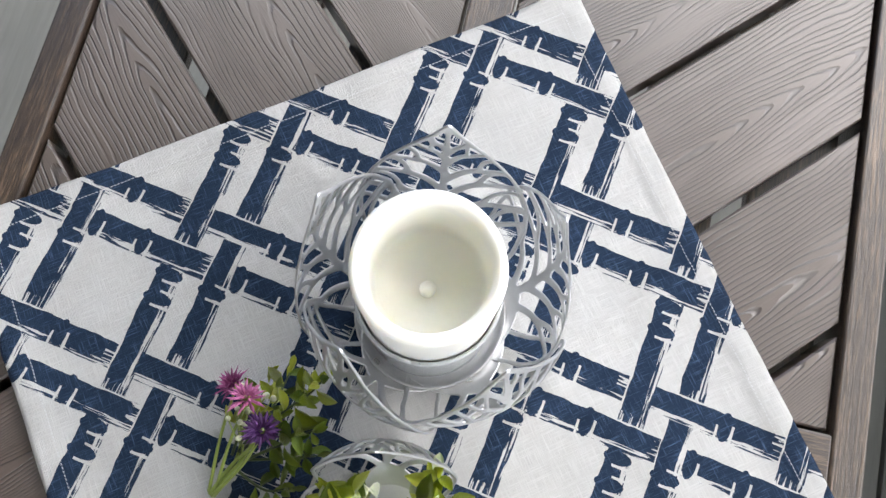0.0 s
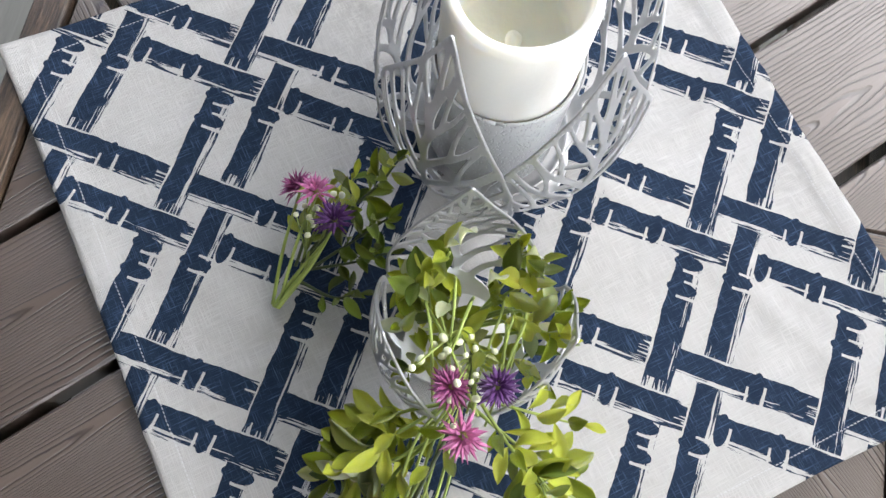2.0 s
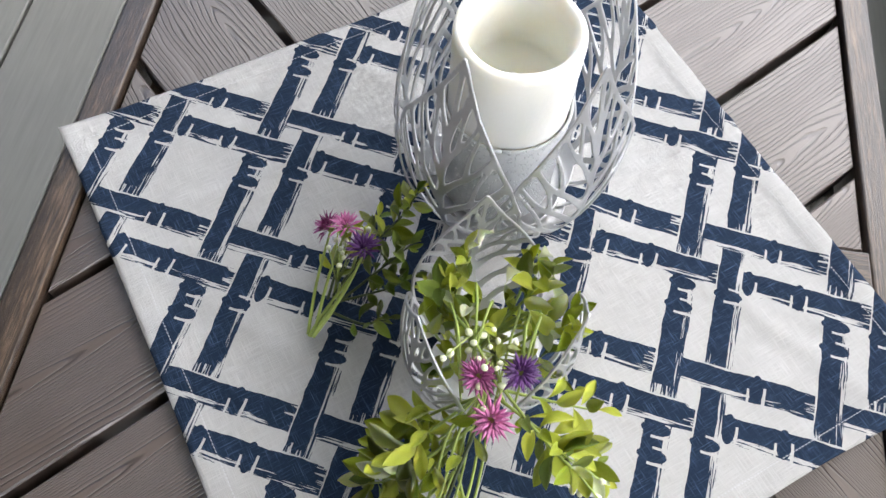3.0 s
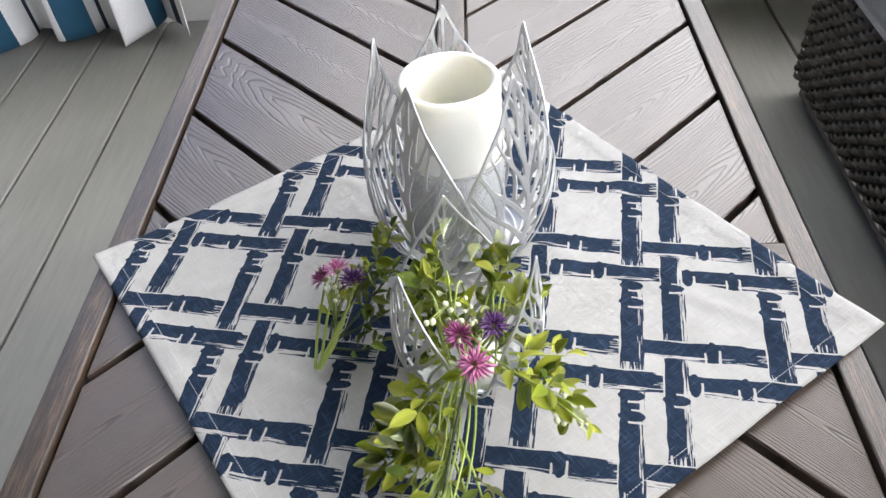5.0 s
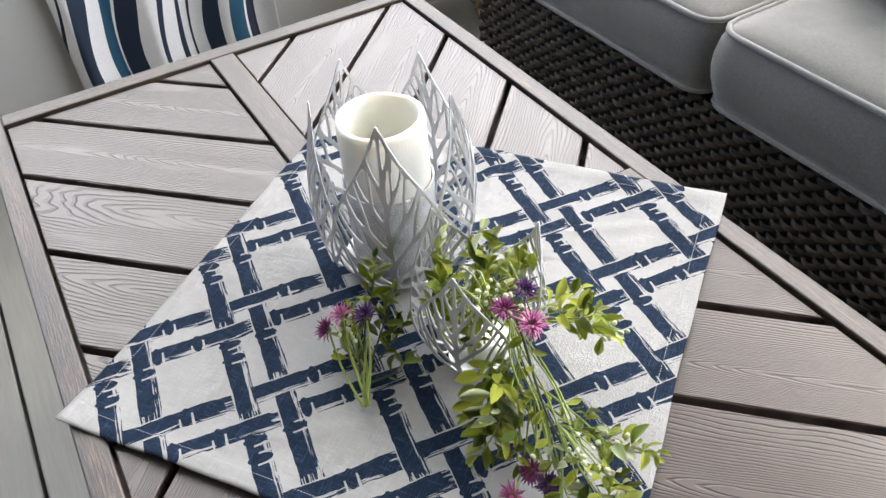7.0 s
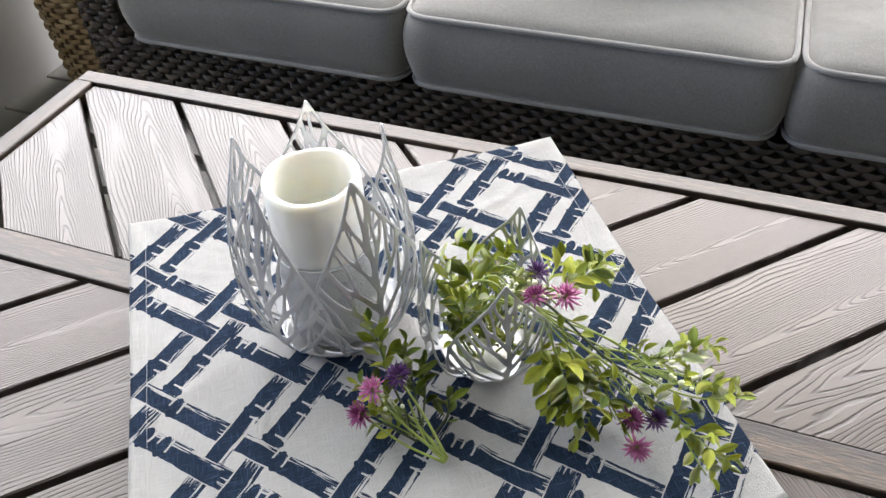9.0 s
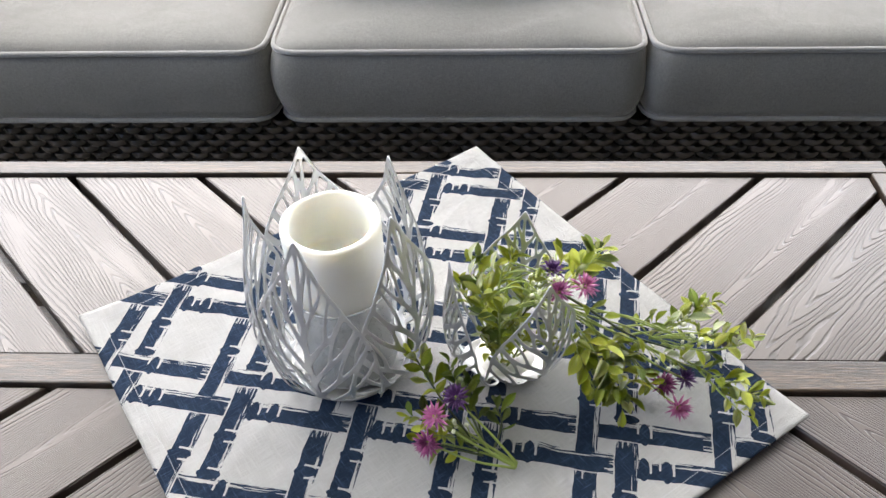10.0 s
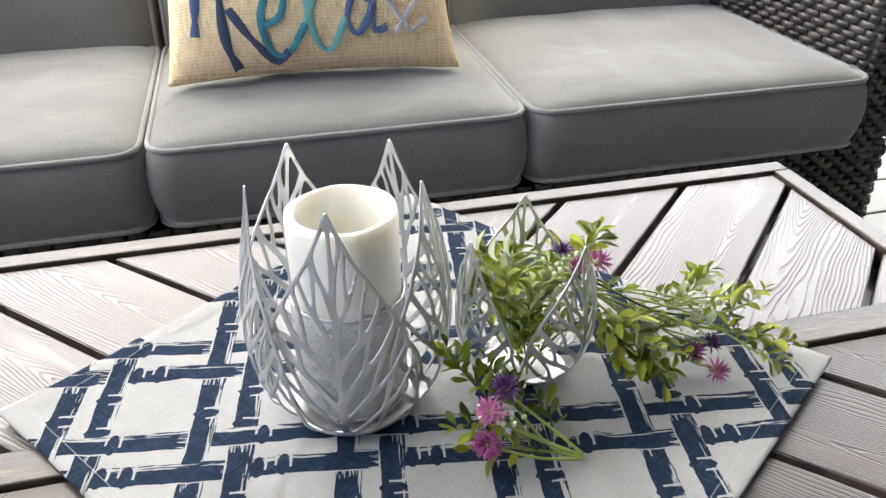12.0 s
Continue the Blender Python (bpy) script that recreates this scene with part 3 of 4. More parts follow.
cup = thing("glass_cup", "clear seeded glass cup inside the silver leaf holder", "glass cup", pose(-0.0570, -0.0145, SET + 0.0085) @ Matrix.Diagonal((0.96, 0.96, 1, 1)))
part("wall", glass_cup(), M_GLASS, cup, smooth=True)
part("rim", tube([(0.0393 * math.cos(a), 0.0393 * math.sin(a), 0.0852) for a in (2 * math.pi * k / 48 for k in range(49))], 0.0011, 8), M_GLASS, cup, "rounded glass rim", smooth=True)
part("foot", lathe([(0.030, 0.0), (0.0365, -0.0006), (0.0385, 0.0012), (0.0400, 0.0040), (0.0396, 0.0052)], 48), M_GLASS, cup, "thick glass foot", smooth=True)


def candle_body():
    """A pillar with a wavy rim and a deep hollow."""
    bm = lathe([(0, 0), (0.0345, 0), (0.0362, 0.002), (0.0366, 0.05), (0.0366, 0.130), (0.0360, 0.1338), (0.0335, 0.1350), (0.0308, 0.1338), (0.0298, 0.128),
                (0.0296, 0.108), (0.0302, 0.092), (0, 0.092)], 64)
    for v in bm.verts:
        v.co.z *= 1.075
        a = math.atan2(v.co.y, v.co.x)
        if v.co.z > 0.11:
            v.co.z += (0.0006 * math.sin(2 * a + 0.6) + 0.0003 * math.sin(5 * a)) * min(1, (v.co.z - 0.11) / 0.02)
        k = 0.975 + 0.006 * noise.noise((v.co.x * 30, v.co.y * 30, v.co.z * 18))
        v.co.x, v.co.y = v.co.x * k, v.co.y * k
    return bm


candle = thing("pillar_candle", "ivory flameless pillar candle with hollow wavy top", "candle", pose(-0.0570, -0.0145, SET + 0.0090))
part("wax_body", candle_body(), M_WAX, candle, smooth=True)
well = lathe([(0.0291, 0.1340), (0.0288, 0.126), (0.0284, 0.113), (0.0277, 0.1060), (0.0250, 0.1042), (0, 0.1036)], 64)
part("hollow", well, M_WELL, candle, "yellowish hollow wax well", smooth=True)
flame = part("flame_tip", lathe([(0, 0.0), (0.0034, 0.0005), (0.0042, 0.004), (0.0034, 0.008), (0.0012, 0.0125), (0, 0.0135)], 16), M_WAX, candle, "small ivory plastic flame", smooth=True)
flame.matrix_local = pose(0.003, 0.001, 0.1030, 12, 8, 0) @ Matrix.Diagonal((1, 1, 0.75, 1))

# ---- sofa ----
def weave(width, height, pitch_x, pitch_z, bulge):
    """A panel of woven strands in the plane y = 0, facing -y: short arcs that pass over every other stake."""
    bm = bmesh.new()
    nz, nx = int(height / pitch_z), int(width / pitch_x)
    for j in range(nz):
        z = (j + 0.5) * height / nz
        for i in range(-1, nx + 1):
            if (i + j) % 2:
                continue
            x0, x1 = i * width / nx - 0.003, (i + 2) * width / nx + 0.003 - width / nx * 0.55
            x0, x1 = max(0, x0), min(width, x1)
            if x1 - x0 < pitch_x * 0.3:
                continue
            hw = pitch_z * 0.46
            cols = []
            wob = random.uniform(-0.0008, 0.0008)
            for k in range(6):
                u = k / 5
                y = -bulge * math.sin(math.pi * u) ** 0.8 - 0.001
                x = x0 + (x1 - x0) * u
                cols.append([bm.verts.new((x, y + 0.0022, z - hw + wob)), bm.verts.new((x, y, z - hw * 0.5 + wob)), bm.verts.new((x, y, z + hw * 0.5 + wob)), bm.verts.new((x, y + 0.0022, z + hw + wob))])
            for a, b in zip(cols, cols[1:]):
                for n in range(3):
                    bm.faces.new((a[n], b[n], b[n + 1], a[n + 1]))
    return bm


SX0, SX1, SY = -0.905, 0.985, 0.615    # the sofa's ends and its front
SEAT = 0.282
sofa = thing("wicker_sofa", "three-seat sofa of dark brown woven resin wicker", "sofa", pose(0, SY, 0, rz=0.0))


def wicker(name, width, height, m, material=M_WICKER, px=0.0165, pz=0.0122, bulge=0.0085, parent=None):
    ob = part(name, weave(width, height, px, pz, bulge), material, parent, smooth=True)
    ob.matrix_local = m
    ob["kind"] = "stuff"
    return ob


part("base_frame", box(SX0 + 0.004, SX1 - 0.004, 0.006, 0.70, 0.035, SEAT - 0.012, 0.006), M_DARK, sofa)
wicker("base_weave", SX1 - SX0, SEAT - 0.045, pose(SX0, 0.004, 0.04), parent=sofa)
part("bottom_rail", box(SX0 + 0.05, SX1 - 0.05, -0.004, 0.012, 0.028, 0.043, 0.004), M_WICKER, sofa)
ARM_W = 0.085
for x0, inner in ((SX0, 1), (SX1 - ARM_W, -1)):
    part("arm_core", box(x0 + 0.005, x0 + ARM_W - 0.005, 0.005, 0.70, SEAT - 0.02, 0.585, 0.012), M_DARK, sofa)
    wicker("arm_front", ARM_W, 0.34, pose(x0, 0.004, 0.25), parent=sofa, px=0.0125)
    if inner > 0:
        wicker("arm_side", 0.68, 0.34, pose(x0 + ARM_W - 0.004, 0.01, 0.25, rz=90), parent=sofa, px=0.02)
    else:
        wicker("arm_side", 0.68, 0.34, pose(x0 + 0.004, 0.69, 0.25, rz=-90), parent=sofa, px=0.02)
    part("arm_cap", tube([(x0 + ARM_W / 2, -0.002, 0.585), (x0 + ARM_W / 2, 0.3, 0.59), (x0 + ARM_W / 2, 0.70, 0.60)], 0.042, 12), M_WICKER, sofa, smooth=True)
wicker("side_weave", 0.69, SEAT - 0.05, pose(SX1 - 0.003, 0.005, 0.045, rz=90), parent=sofa)
wicker("side_weave", 0.69, SEAT - 0.05, pose(SX0 + 0.003, 0.695, 0.045, rz=-90), parent=sofa)
part("back_core", box(SX0 + 0.02, SX1 - 0.02, 0.66, 0.70, SEAT - 0.02, 0.72, 0.012), M_DARK, sofa)
wicker("back_weave", SX1 - SX0 - 0.03, 0.45, pose(SX0 + 0.015, 0.655, 0.27), parent=sofa)
for x in (SX0 + 0.04, SX1 - 0.04):
    for y in (0.04, 0.64):
        part("leg", box(x - 0.02, x + 0.02, y - 0.02, y + 0.02, 0, 0.04, 0.003), M_DARK, sofa)


def cushion(w, d, h, crown, seed, corner=0.035):
    """A boxed cushion, puffed on its top, with softly wavering sides. Its origin is the middle of its base."""
    bm = bmesh.new()
    nx, ny = 30, 26
    rng = random.Random(seed)
    o = rng.uniform(0, 50)

    def outline(u, v, inset):
        x, y = (u - 0.5) * (w - 2 * inset), (v - 0.5) * (d - 2 * inset)
        k = corner
        ex, ey = (w / 2 - inset - k), (d / 2 - inset - k)
        if abs(x) > ex and abs(y) > ey:
            dx, dy = abs(x) - ex, abs(y) - ey
            m = max(dx, dy)
            l = math.hypot(dx, dy)
            if l > 0:
                x = math.copysign(ex + dx * m / l, x)
                y = math.copysign(ey + dy * m / l, y)
        return x, y

    layers = []
    for side in (0, 1):
        g = {}
        for i in range(nx + 1):
            for j in range(ny + 1):
                u, v = i / nx, j / ny
                x, y = outline(u, v, 0.0)
                puff = (1 - (2 * u - 1) ** 6) * (1 - (2 * v - 1) ** 6)
                ripple = 0.006 * noise.noise((x * 7 + o, y * 7, side)) * puff + 0.0025 * noise.noise((x * 24 + o, y * 12, side)) * puff
                z = h + crown * puff ** 0.7 + ripple if side else 0.006 - 0.006 * puff
                g[i, j] = bm.verts.new((x, y, z))
        for i in range(nx):
            for j in range(ny):
                q = (g[i, j], g[i + 1, j], g[i + 1, j + 1], g[i, j + 1])
                bm.faces.new(q if side else q[::-1])
        layers.append(g)
    ring = [(i, 0) for i in range(nx)] + [(nx, j) for j in range(ny)] + [(i, ny) for i in range(nx, 0, -1)] + [(0, j) for j in range(ny, 0, -1)]
    steps = 6
    rows = []
    for s in range(steps + 1):
        t = s / steps
        if s == 0:
            rows.append([layers[0][k] for k in ring])
        elif s == steps:
            rows.append([layers[1][k] for k in ring])
        else:
            row = []
            for k in ring:
                a, b = layers[0][k].co, layers[1][k].co
                p = a.lerp(b, t)
                out = Vector((p.x / (w / 2), p.y / (d / 2), 0))
                r = 0.010 * math.sin(math.pi * t) + 0.004 * noise.noise((p.x * 8 + o, p.y * 8, p.z * 12))
                row.append(bm.verts.new(p + out * r))
            rows.append(row)
    for a, b in zip(rows, rows[1:]):
        for i in range(len(ring)):
            j = (i + 1) % len(ring)
            bm.faces.new((a[i], a[j], b[j], b[i]))
    edges = [[v.co.copy() for v in rows[0]], [v.co.copy() for v in rows[-1]]]
    bmesh.ops.recalc_face_normals(bm, faces=bm.faces)
    return bm, edges


def piping(loop, radius):
    bm = bmesh.new()
    n = len(loop)
    rings = []
    for i in range(n):
        p, d = loop[i], (loop[(i + 1) % n] - loop[i - 1]).normalized()
        side = d.cross(Vector((0, 0, 1))).normalized()
        up = side.cross(d)
        rings.append([bm.verts.new(p + side * 0.001 + radius * (math.cos(a) * side + math.sin(a) * up)) for a in (math.pi * 2 * k / 8 for k in range(8))])
    for i in range(n):
        a, b = rings[i], rings[(i + 1) % n]
        for k in range(8):
            bm.faces.new((a[k], a[(k + 1) % 8], b[(k + 1) % 8], b[k]))
    bmesh.ops.recalc_face_normals(bm, faces=bm.faces)
    return bm


def sofa_cushion(name, label, m, w, d, h, crown, seed, group):
    t = thing(name, label, "cushion", m, group)
    bm, (low, high) = cushion(w, d, h, crown, seed)
    part("cover", bm, M_FABRIC, t, smooth=True)
    part("piping", piping(high, 0.0042), M_PIPING, t, smooth=True)
    part("piping", piping(low, 0.0042), M_PIPING, t, smooth=True)
    return t


XS = (-0.795, -0.261, 0.297, 0.902)
for n in range(3):
    w = XS[n + 1] - XS[n] - 0.012
    sofa_cushion("seat_cushion", "grey fabric box seat cushion with piped edges", pose((XS[n] + XS[n + 1]) / 2, 0.594 + 0.26, SEAT + 0.004), w, 0.52, 0.121, 0.022, 10 + n, "sofa seat cushions")
    sofa_cushion("back_cushion", "grey fabric back cushion leaning on the sofa", pose((XS[n] + XS[n + 1]) / 2, 1.245, SEAT + 0.155, 76, 0, 0), w - 0.01, 0.40, 0.12, 0.03, 20 + n, "sofa back cushions")

# ---- pillow with a stitched word ----
PW, PH = 0.46, 0.30


def pillow_depth(x, z):
    u, v = min(1, abs(x) / (PW / 2)), min(1, abs(z) / (PH / 2))
    return 0.062 * ((1 - u ** 2.6) * (1 - v ** 2.6)) ** 0.55


def pillow_cover():
    bm = bmesh.new()
    n = 36
    sides = []
    for s in (-1, 1):
        g = {}
        for i in range(n + 1):
            for j in range(n + 1):
                a, b = 2 * i / n - 1, 2 * j / n - 1
                x = a * PW / 2 * (1 - 0.055 * (1 - b * b))
                z = b * PH / 2 * (1 - 0.075 * (1 - a * a))
                g[i, j] = bm.verts.new((x, s * (pillow_depth(a * PW / 2, b * PH / 2) + 0.002), z))
        for i in range(n):
            for j in range(n):
                bm.faces.new((g[i, j], g[i + 1, j], g[i + 1, j + 1], g[i, j + 1]))
        sides.append(g)
    ring = [(i, 0) for i in range(n)] + [(n, j) for j in range(n)] + [(i, n) for i in range(n, 0, -1)] + [(0, j) for j in range(n, 0, -1)]
    for k in range(len(ring)):
        a, b = ring[k], ring[(k + 1) % len(ring)]
        bm.faces.new((sides[0][a], sides[0][b], sides[1][b], sides[1][a]))
    bmesh.ops.recalc_face_normals(bm, faces=bm.faces)
    return bm


pillow = thing("throw_pillow", "tan burlap throw pillow stitched with the word Relax", "pillow", pose(0.004, 0.855, 0.560, -32, 0, -3))
part("cover", pillow_cover(), M_BURLAP, pillow, smooth=True)


def letter(points, radius, material, drop=0.0):
    pts = [(x, -pillow_depth(x, z) - 0.003, z) for x, z in ((p.x, p.y - 0.058 - drop) for p in spline([(a, b, 0) for a, b in points], 26))]
    bm = bmesh.new()
    rows = []
    for i, p in enumerate(pts):
        d = Vector(pts[min(i + 1, len(pts) - 1)]) - Vector(pts[max(i - 1, 0)])
        side = Vector((d.z, 0, -d.x)).normalized()
        u = i / (len(pts) - 1)
        w = radius * (0.55 + 0.45 * abs(math.sin(2.2 * math.pi * u + 0.8)))
        rows.append([bm.verts.new(Vector(p) + side * w), bm.verts.new(Vector(p) + Vector((0, -0.0025, 0))), bm.verts.new(Vector(p) - side * w)])
    for a, b in zip(rows, rows[1:]):
        for k in range(2):
            bm.faces.new((a[k], a[k + 1], b[k + 1], b[k]))
    part("stitched_letter", bm, material, pillow, smooth=True)


def thread(name, colour):
    k = Mat(name, colour, 0.6)
    x, y, z = k.xyz(k.coord())
    s = ((x + z * 0.6) * 1500.0).sin()
    k.set(Base_Color=k.ramp(s * 0.5 + 0.5, (0.2, tuple(v * 0.7 for v in colour)), (0.8, tuple(min(1, v * 1.2) for v in colour))))
    k.bump(s, 0.0008, 0.6)
    return k.m


T_NAVY, T_BLUE, T_TEAL = thread("navy_thread", (0.05, 0.075, 0.15)), thread("blue_thread", (0.10, 0.17, 0.34)), thread("teal_thread", (0.04, 0.26, 0.33))
T_AQUA, T_PALE = thread("aqua_thread", (0.20, 0.50, 0.50)), thread("pale_thread", (0.66, 0.60, 0.60))
letter([(-0.165, 0.105), (-0.172, 0.03), (-0.178, -0.030)], 0.0075, T_BLUE)
letter([(-0.190, 0.070), (-0.120, 0.105), (-0.100, 0.065), (-0.140, 0.020)], 0.0075, T_NAVY)
letter([(-0.128, 0.085), (-0.136, 0.02), (-0.132, -0.045), (-0.118, -0.080)], 0.0080, T_NAVY)
letter([(-0.125, 0.005), (-0.095, -0.040), (-0.060, -0.072), (-0.040, -0.060)], 0.0070, T_NAVY)
DROP = 0.024
letter([(-0.080, 0.000), (-0.050, 0.012), (-0.042, 0.045), (-0.064, 0.048), (-0.078, 0.010), (-0.066, -0.035), (-0.040, -0.038), (-0.012, 0.0)], 0.0062, T_TEAL, DROP)
letter([(-0.012, 0.0), (0.020, 0.085), (0.008, 0.115), (-0.006, 0.070), (-0.002, -0.010), (0.022, -0.038), (0.050, 0.005)], 0.0062, T_AQUA, DROP)
letter([(0.092, 0.030), (0.066, 0.040), (0.052, 0.005), (0.066, -0.018), (0.088, 0.010), (0.094, 0.035), (0.092, -0.012), (0.112, -0.010)], 0.0062, T_BLUE, DROP)
letter([(0.112, 0.040), (0.130, 0.010), (0.152, -0.014), (0.176, 0.004)], 0.0060, T_PALE, DROP)
letter([(0.176, 0.045), (0.150, 0.015), (0.124, -0.020)], 0.0060, T_PALE, DROP)

# ---- curtains, basket ----
def curtain(length, height, folds, depth, seed):
    """A hanging cloth in the plane x = 0, along y, with folds that swing deeper towards the hem."""
    rng = random.Random(seed)
    bm = bmesh.new()
    uv = bm.loops.layers.uv.new("along")
    n, m = 110, 30
    g = {}
    for i in range(n + 1):
        for j in range(m + 1):
            u, v = i / n, j / m
            s = u * length
            d = depth * (1 - 0.5 * v)
            ph = 2 * math.pi * folds * u
            x = d * (math.sin(ph + 0.8 * noise.noise((s * 4, v * 1.5, seed))) + 0.35 * noise.noise((s * 9, v * 2, seed + 5)))
            y = s + 0.25 * d * math.sin(2 * ph + 1.0)
            z = v * height + 0.025 * noise.noise((s * 7, 0, seed)) * (1 - v)
            g[i, j] = (bm.verts.new((x, y, z)), s * (1 + 0.9), v * height)
    for i in range(n):
        for j in range(m):
            q = [g[i, j], g[i + 1, j], g[i + 1, j + 1], g[i, j + 1]]
            f = bm.faces.new([k[0] for k in q])
            for loop, k in zip(f.loops, q):
                loop[uv].uv = (k[1], k[2])
    return bm


NAVY, TEAL = (0.012, 0.024, 0.05), (0.012, 0.07, 0.13)
M_CURT = striped_material("striped_curtain_cloth", 0.34, ((0.06, 0.035, TEAL), (0.155, 0.010, NAVY), (0.25, 0.006, NAVY)), 0.004)
M_CURT2 = striped_material("wavy_curtain_cloth", 0.52, ((0.012, 0.006, NAVY), (0.09, 0.030, NAVY), (0.20, 0.028, TEAL), (0.27, 0.032, NAVY), (0.40, 0.010, NAVY), (0.47, 0.012, NAVY)), 0.024)
for y, length, mat, folds, depth, z, lab, x in ((-1.30, 0.66, M_CURT, 4.2, 0.045, 0.012, "white outdoor curtain with blue stripes, hem above the deck", WEST + 0.075),
                                      (-0.175, 0.46, M_CURT2, 3.0, 0.020, 0.012, "white curtain with wavy navy and blue stripes", WEST + 0.042)):
    c = part("curtain", curtain(length, 0.80, folds, depth, y), mat, smooth=True)
    c.matrix_world = pose(x, y, z)
    t = c.modifiers.new("thickness", "SOLIDIFY")
    t.thickness = 0.0015
    tagged(c, lab, "curtain")


def basket_weave(r0, r1, height, pz):
    """Bent strands round a tapered basket, over and under upright stakes."""
    bm = bmesh.new()
    stakes = 34
    rows = int(height / pz)
    for j in range(rows):
        z = (j + 0.5) * pz
        r = r0 + (r1 - r0) * z / height
        for i in range(stakes):
            if (i + j) % 2:
                continue
            cols = []
            for k in range(6):
                u = k / 5
                a = 2 * math.pi * (i + 1.5 * u - 0.25) / stakes
                rr = r + 0.006 * math.sin(math.pi * u)
                hw = pz * 0.47
                cols.append([bm.verts.new((q * math.cos(a), q * math.sin(a), z + o)) for q, o in ((rr - 0.004, -hw), (rr, -hw * 0.4), (rr, hw * 0.4), (rr - 0.004, hw))])
            for a, b in zip(cols, cols[1:]):
                for n in range(3):
                    bm.faces.new((a[n], b[n], b[n + 1], a[n + 1]))
    return bm


basket = thing("wicker_basket", "tall tan woven wicker basket standing beside the sofa", "basket", pose(-1.158, 0.885, 0))
part("lining", lathe([(0, 0.004), (0.096, 0.004), (0.112, 0.42), (0.106, 0.42), (0.09, 0.02), (0, 0.02)], 40), plain("basket_lining", (0.20, 0.14, 0.08), 0.8), basket, smooth=True)
b = part("weave", basket_weave(0.099, 0.115, 0.40, 0.0125), M_TANWICKER, basket, smooth=True)
b["kind"] = "stuff"
part("rim", tube([(0.115 * math.cos(a), 0.115 * math.sin(a), 0.412) for a in (2 * math.pi * k / 40 for k in range(41))], 0.011, 8), M_TANWICKER, basket, smooth=True)

# ---- greenery ----
def leaf_blade(fold, curl, wide):
    """A small obovate leaf, 1 long, from its stalk at the origin along +x."""
    bm = bmesh.new()
    rows = []
    shape = ((0.0, 0.03), (0.08, 0.035), (0.20, 0.30), (0.38, 0.68), (0.55, 0.96), (0.70, 1.0), (0.84, 0.72), (0.94, 0.36), (1.0, 0.05))
    for x, w in shape:
        z = curl * (x - 0.5) ** 2 - curl * 0.25 + 0.04 * math.sin(6 * x)
        h = w * wide / 2
        rows.append([bm.verts.new((x, y * h, z + fold * abs(y) ** 1.3 * h)) for y in (-1, -0.5, 0, 0.5, 1)])
    for a, b in zip(rows, rows[1:]):
        for k in range(4):
            bm.faces.new((a[k], b[k], b[k + 1], a[k + 1]))
    top = bm.faces[:]
    bmesh.ops.solidify(bm, geom=top, thickness=0.018)
    bmesh.ops.recalc_face_normals(bm, faces=bm.faces)
    return bm


BLADES = {}
for key, mat in (("green", M_LEAF), ("pale", M_PALE), ("deep", M_DKLEAF)):
    BLADES[key] = [mesh_of("leaf_blade", leaf_blade(f, c, w), mat, True) for f, c, w in ((0.5, -0.55, 0.38), (0.75, -0.35, 0.43), (0.35, 0.3, 0.37), (0.8, -0.9, 0.36), (0.6, -0.7, 0.33))]


def put_leaf(parent, base, ahead, up, size, rng, key):
    a = ahead.normalized()
    side = up.cross(a)
    if side.length < 1e-3:
        side = Vector((0, 1, 0)).cross(a)
    side.normalize()
    n = a.cross(side)
    m = Matrix((a, side, n)).transposed().to_4x4()
    ob = part("leaf", rng.choice(BLADES[key]), None, parent)
    ob.matrix_local = Matrix.Translation(base) @ m @ pose(0, 0, 0, rng.uniform(-42, 42), 0, 0) @ Matrix.Scale(size, 4)
    return ob


def twig(parent, ctrl, radius, pairs, t0, t1, full, seed, key="green", pale=0.0, stem=M_STEM, spread=0.95, lift=0.45):
    """A stem through the control points with leaves in pairs between the shares t0 and t1 of its length."""
    rng = random.Random(seed)
    count, size = int(pairs * 1.75), full * 1.04
    pts = spline(ctrl, 18)
    part("stem", tube(pts, radius, 6, 0.55), stem, parent, smooth=True)
    for n in range(count):
        t = t0 + (t1 - t0) * (n / max(1, count - 1))
        i = min(17, int(t * 18))
        base = pts[i].lerp(pts[i + 1], t * 18 - i)
        d = (pts[i + 1] - pts[i]).normalized()
        out = d.cross(Vector((0, 0, 1)))
        out = out.normalized() if out.length > 0.05 else Vector((1, 0, 0))
        rise = out.cross(d)
        ang = (n % 2) * math.pi + (n // 2 % 2) * 1.45 + rng.uniform(-0.5, 0.5)
        sidew = out * math.cos(ang) + rise * (math.sin(ang) * 0.9 + 0.25)
        grow = 0.75 + 0.5 * (1 - abs(2 * n / max(1, count - 1) - 0.9)) if count > 2 else 1
        k = "pale" if rng.random() < pale else "deep" if rng.random() < 0.22 else key
        last = n == count - 1
        ahead = d * (1.2 if last else rng.uniform(0.35, 0.75)) + sidew * (0.2 if last else spread) + Vector((0, 0, lift * rng.uniform(0.1, 0.7)))
        s = size * rng.uniform(0.78, 1.12) * max(0.6, min(1.1, grow))
        put_leaf(parent, base, ahead, Vector((0, 0, 1)) + sidew * rng.uniform(-0.5, 0.5), s, rng, k)
    return pts


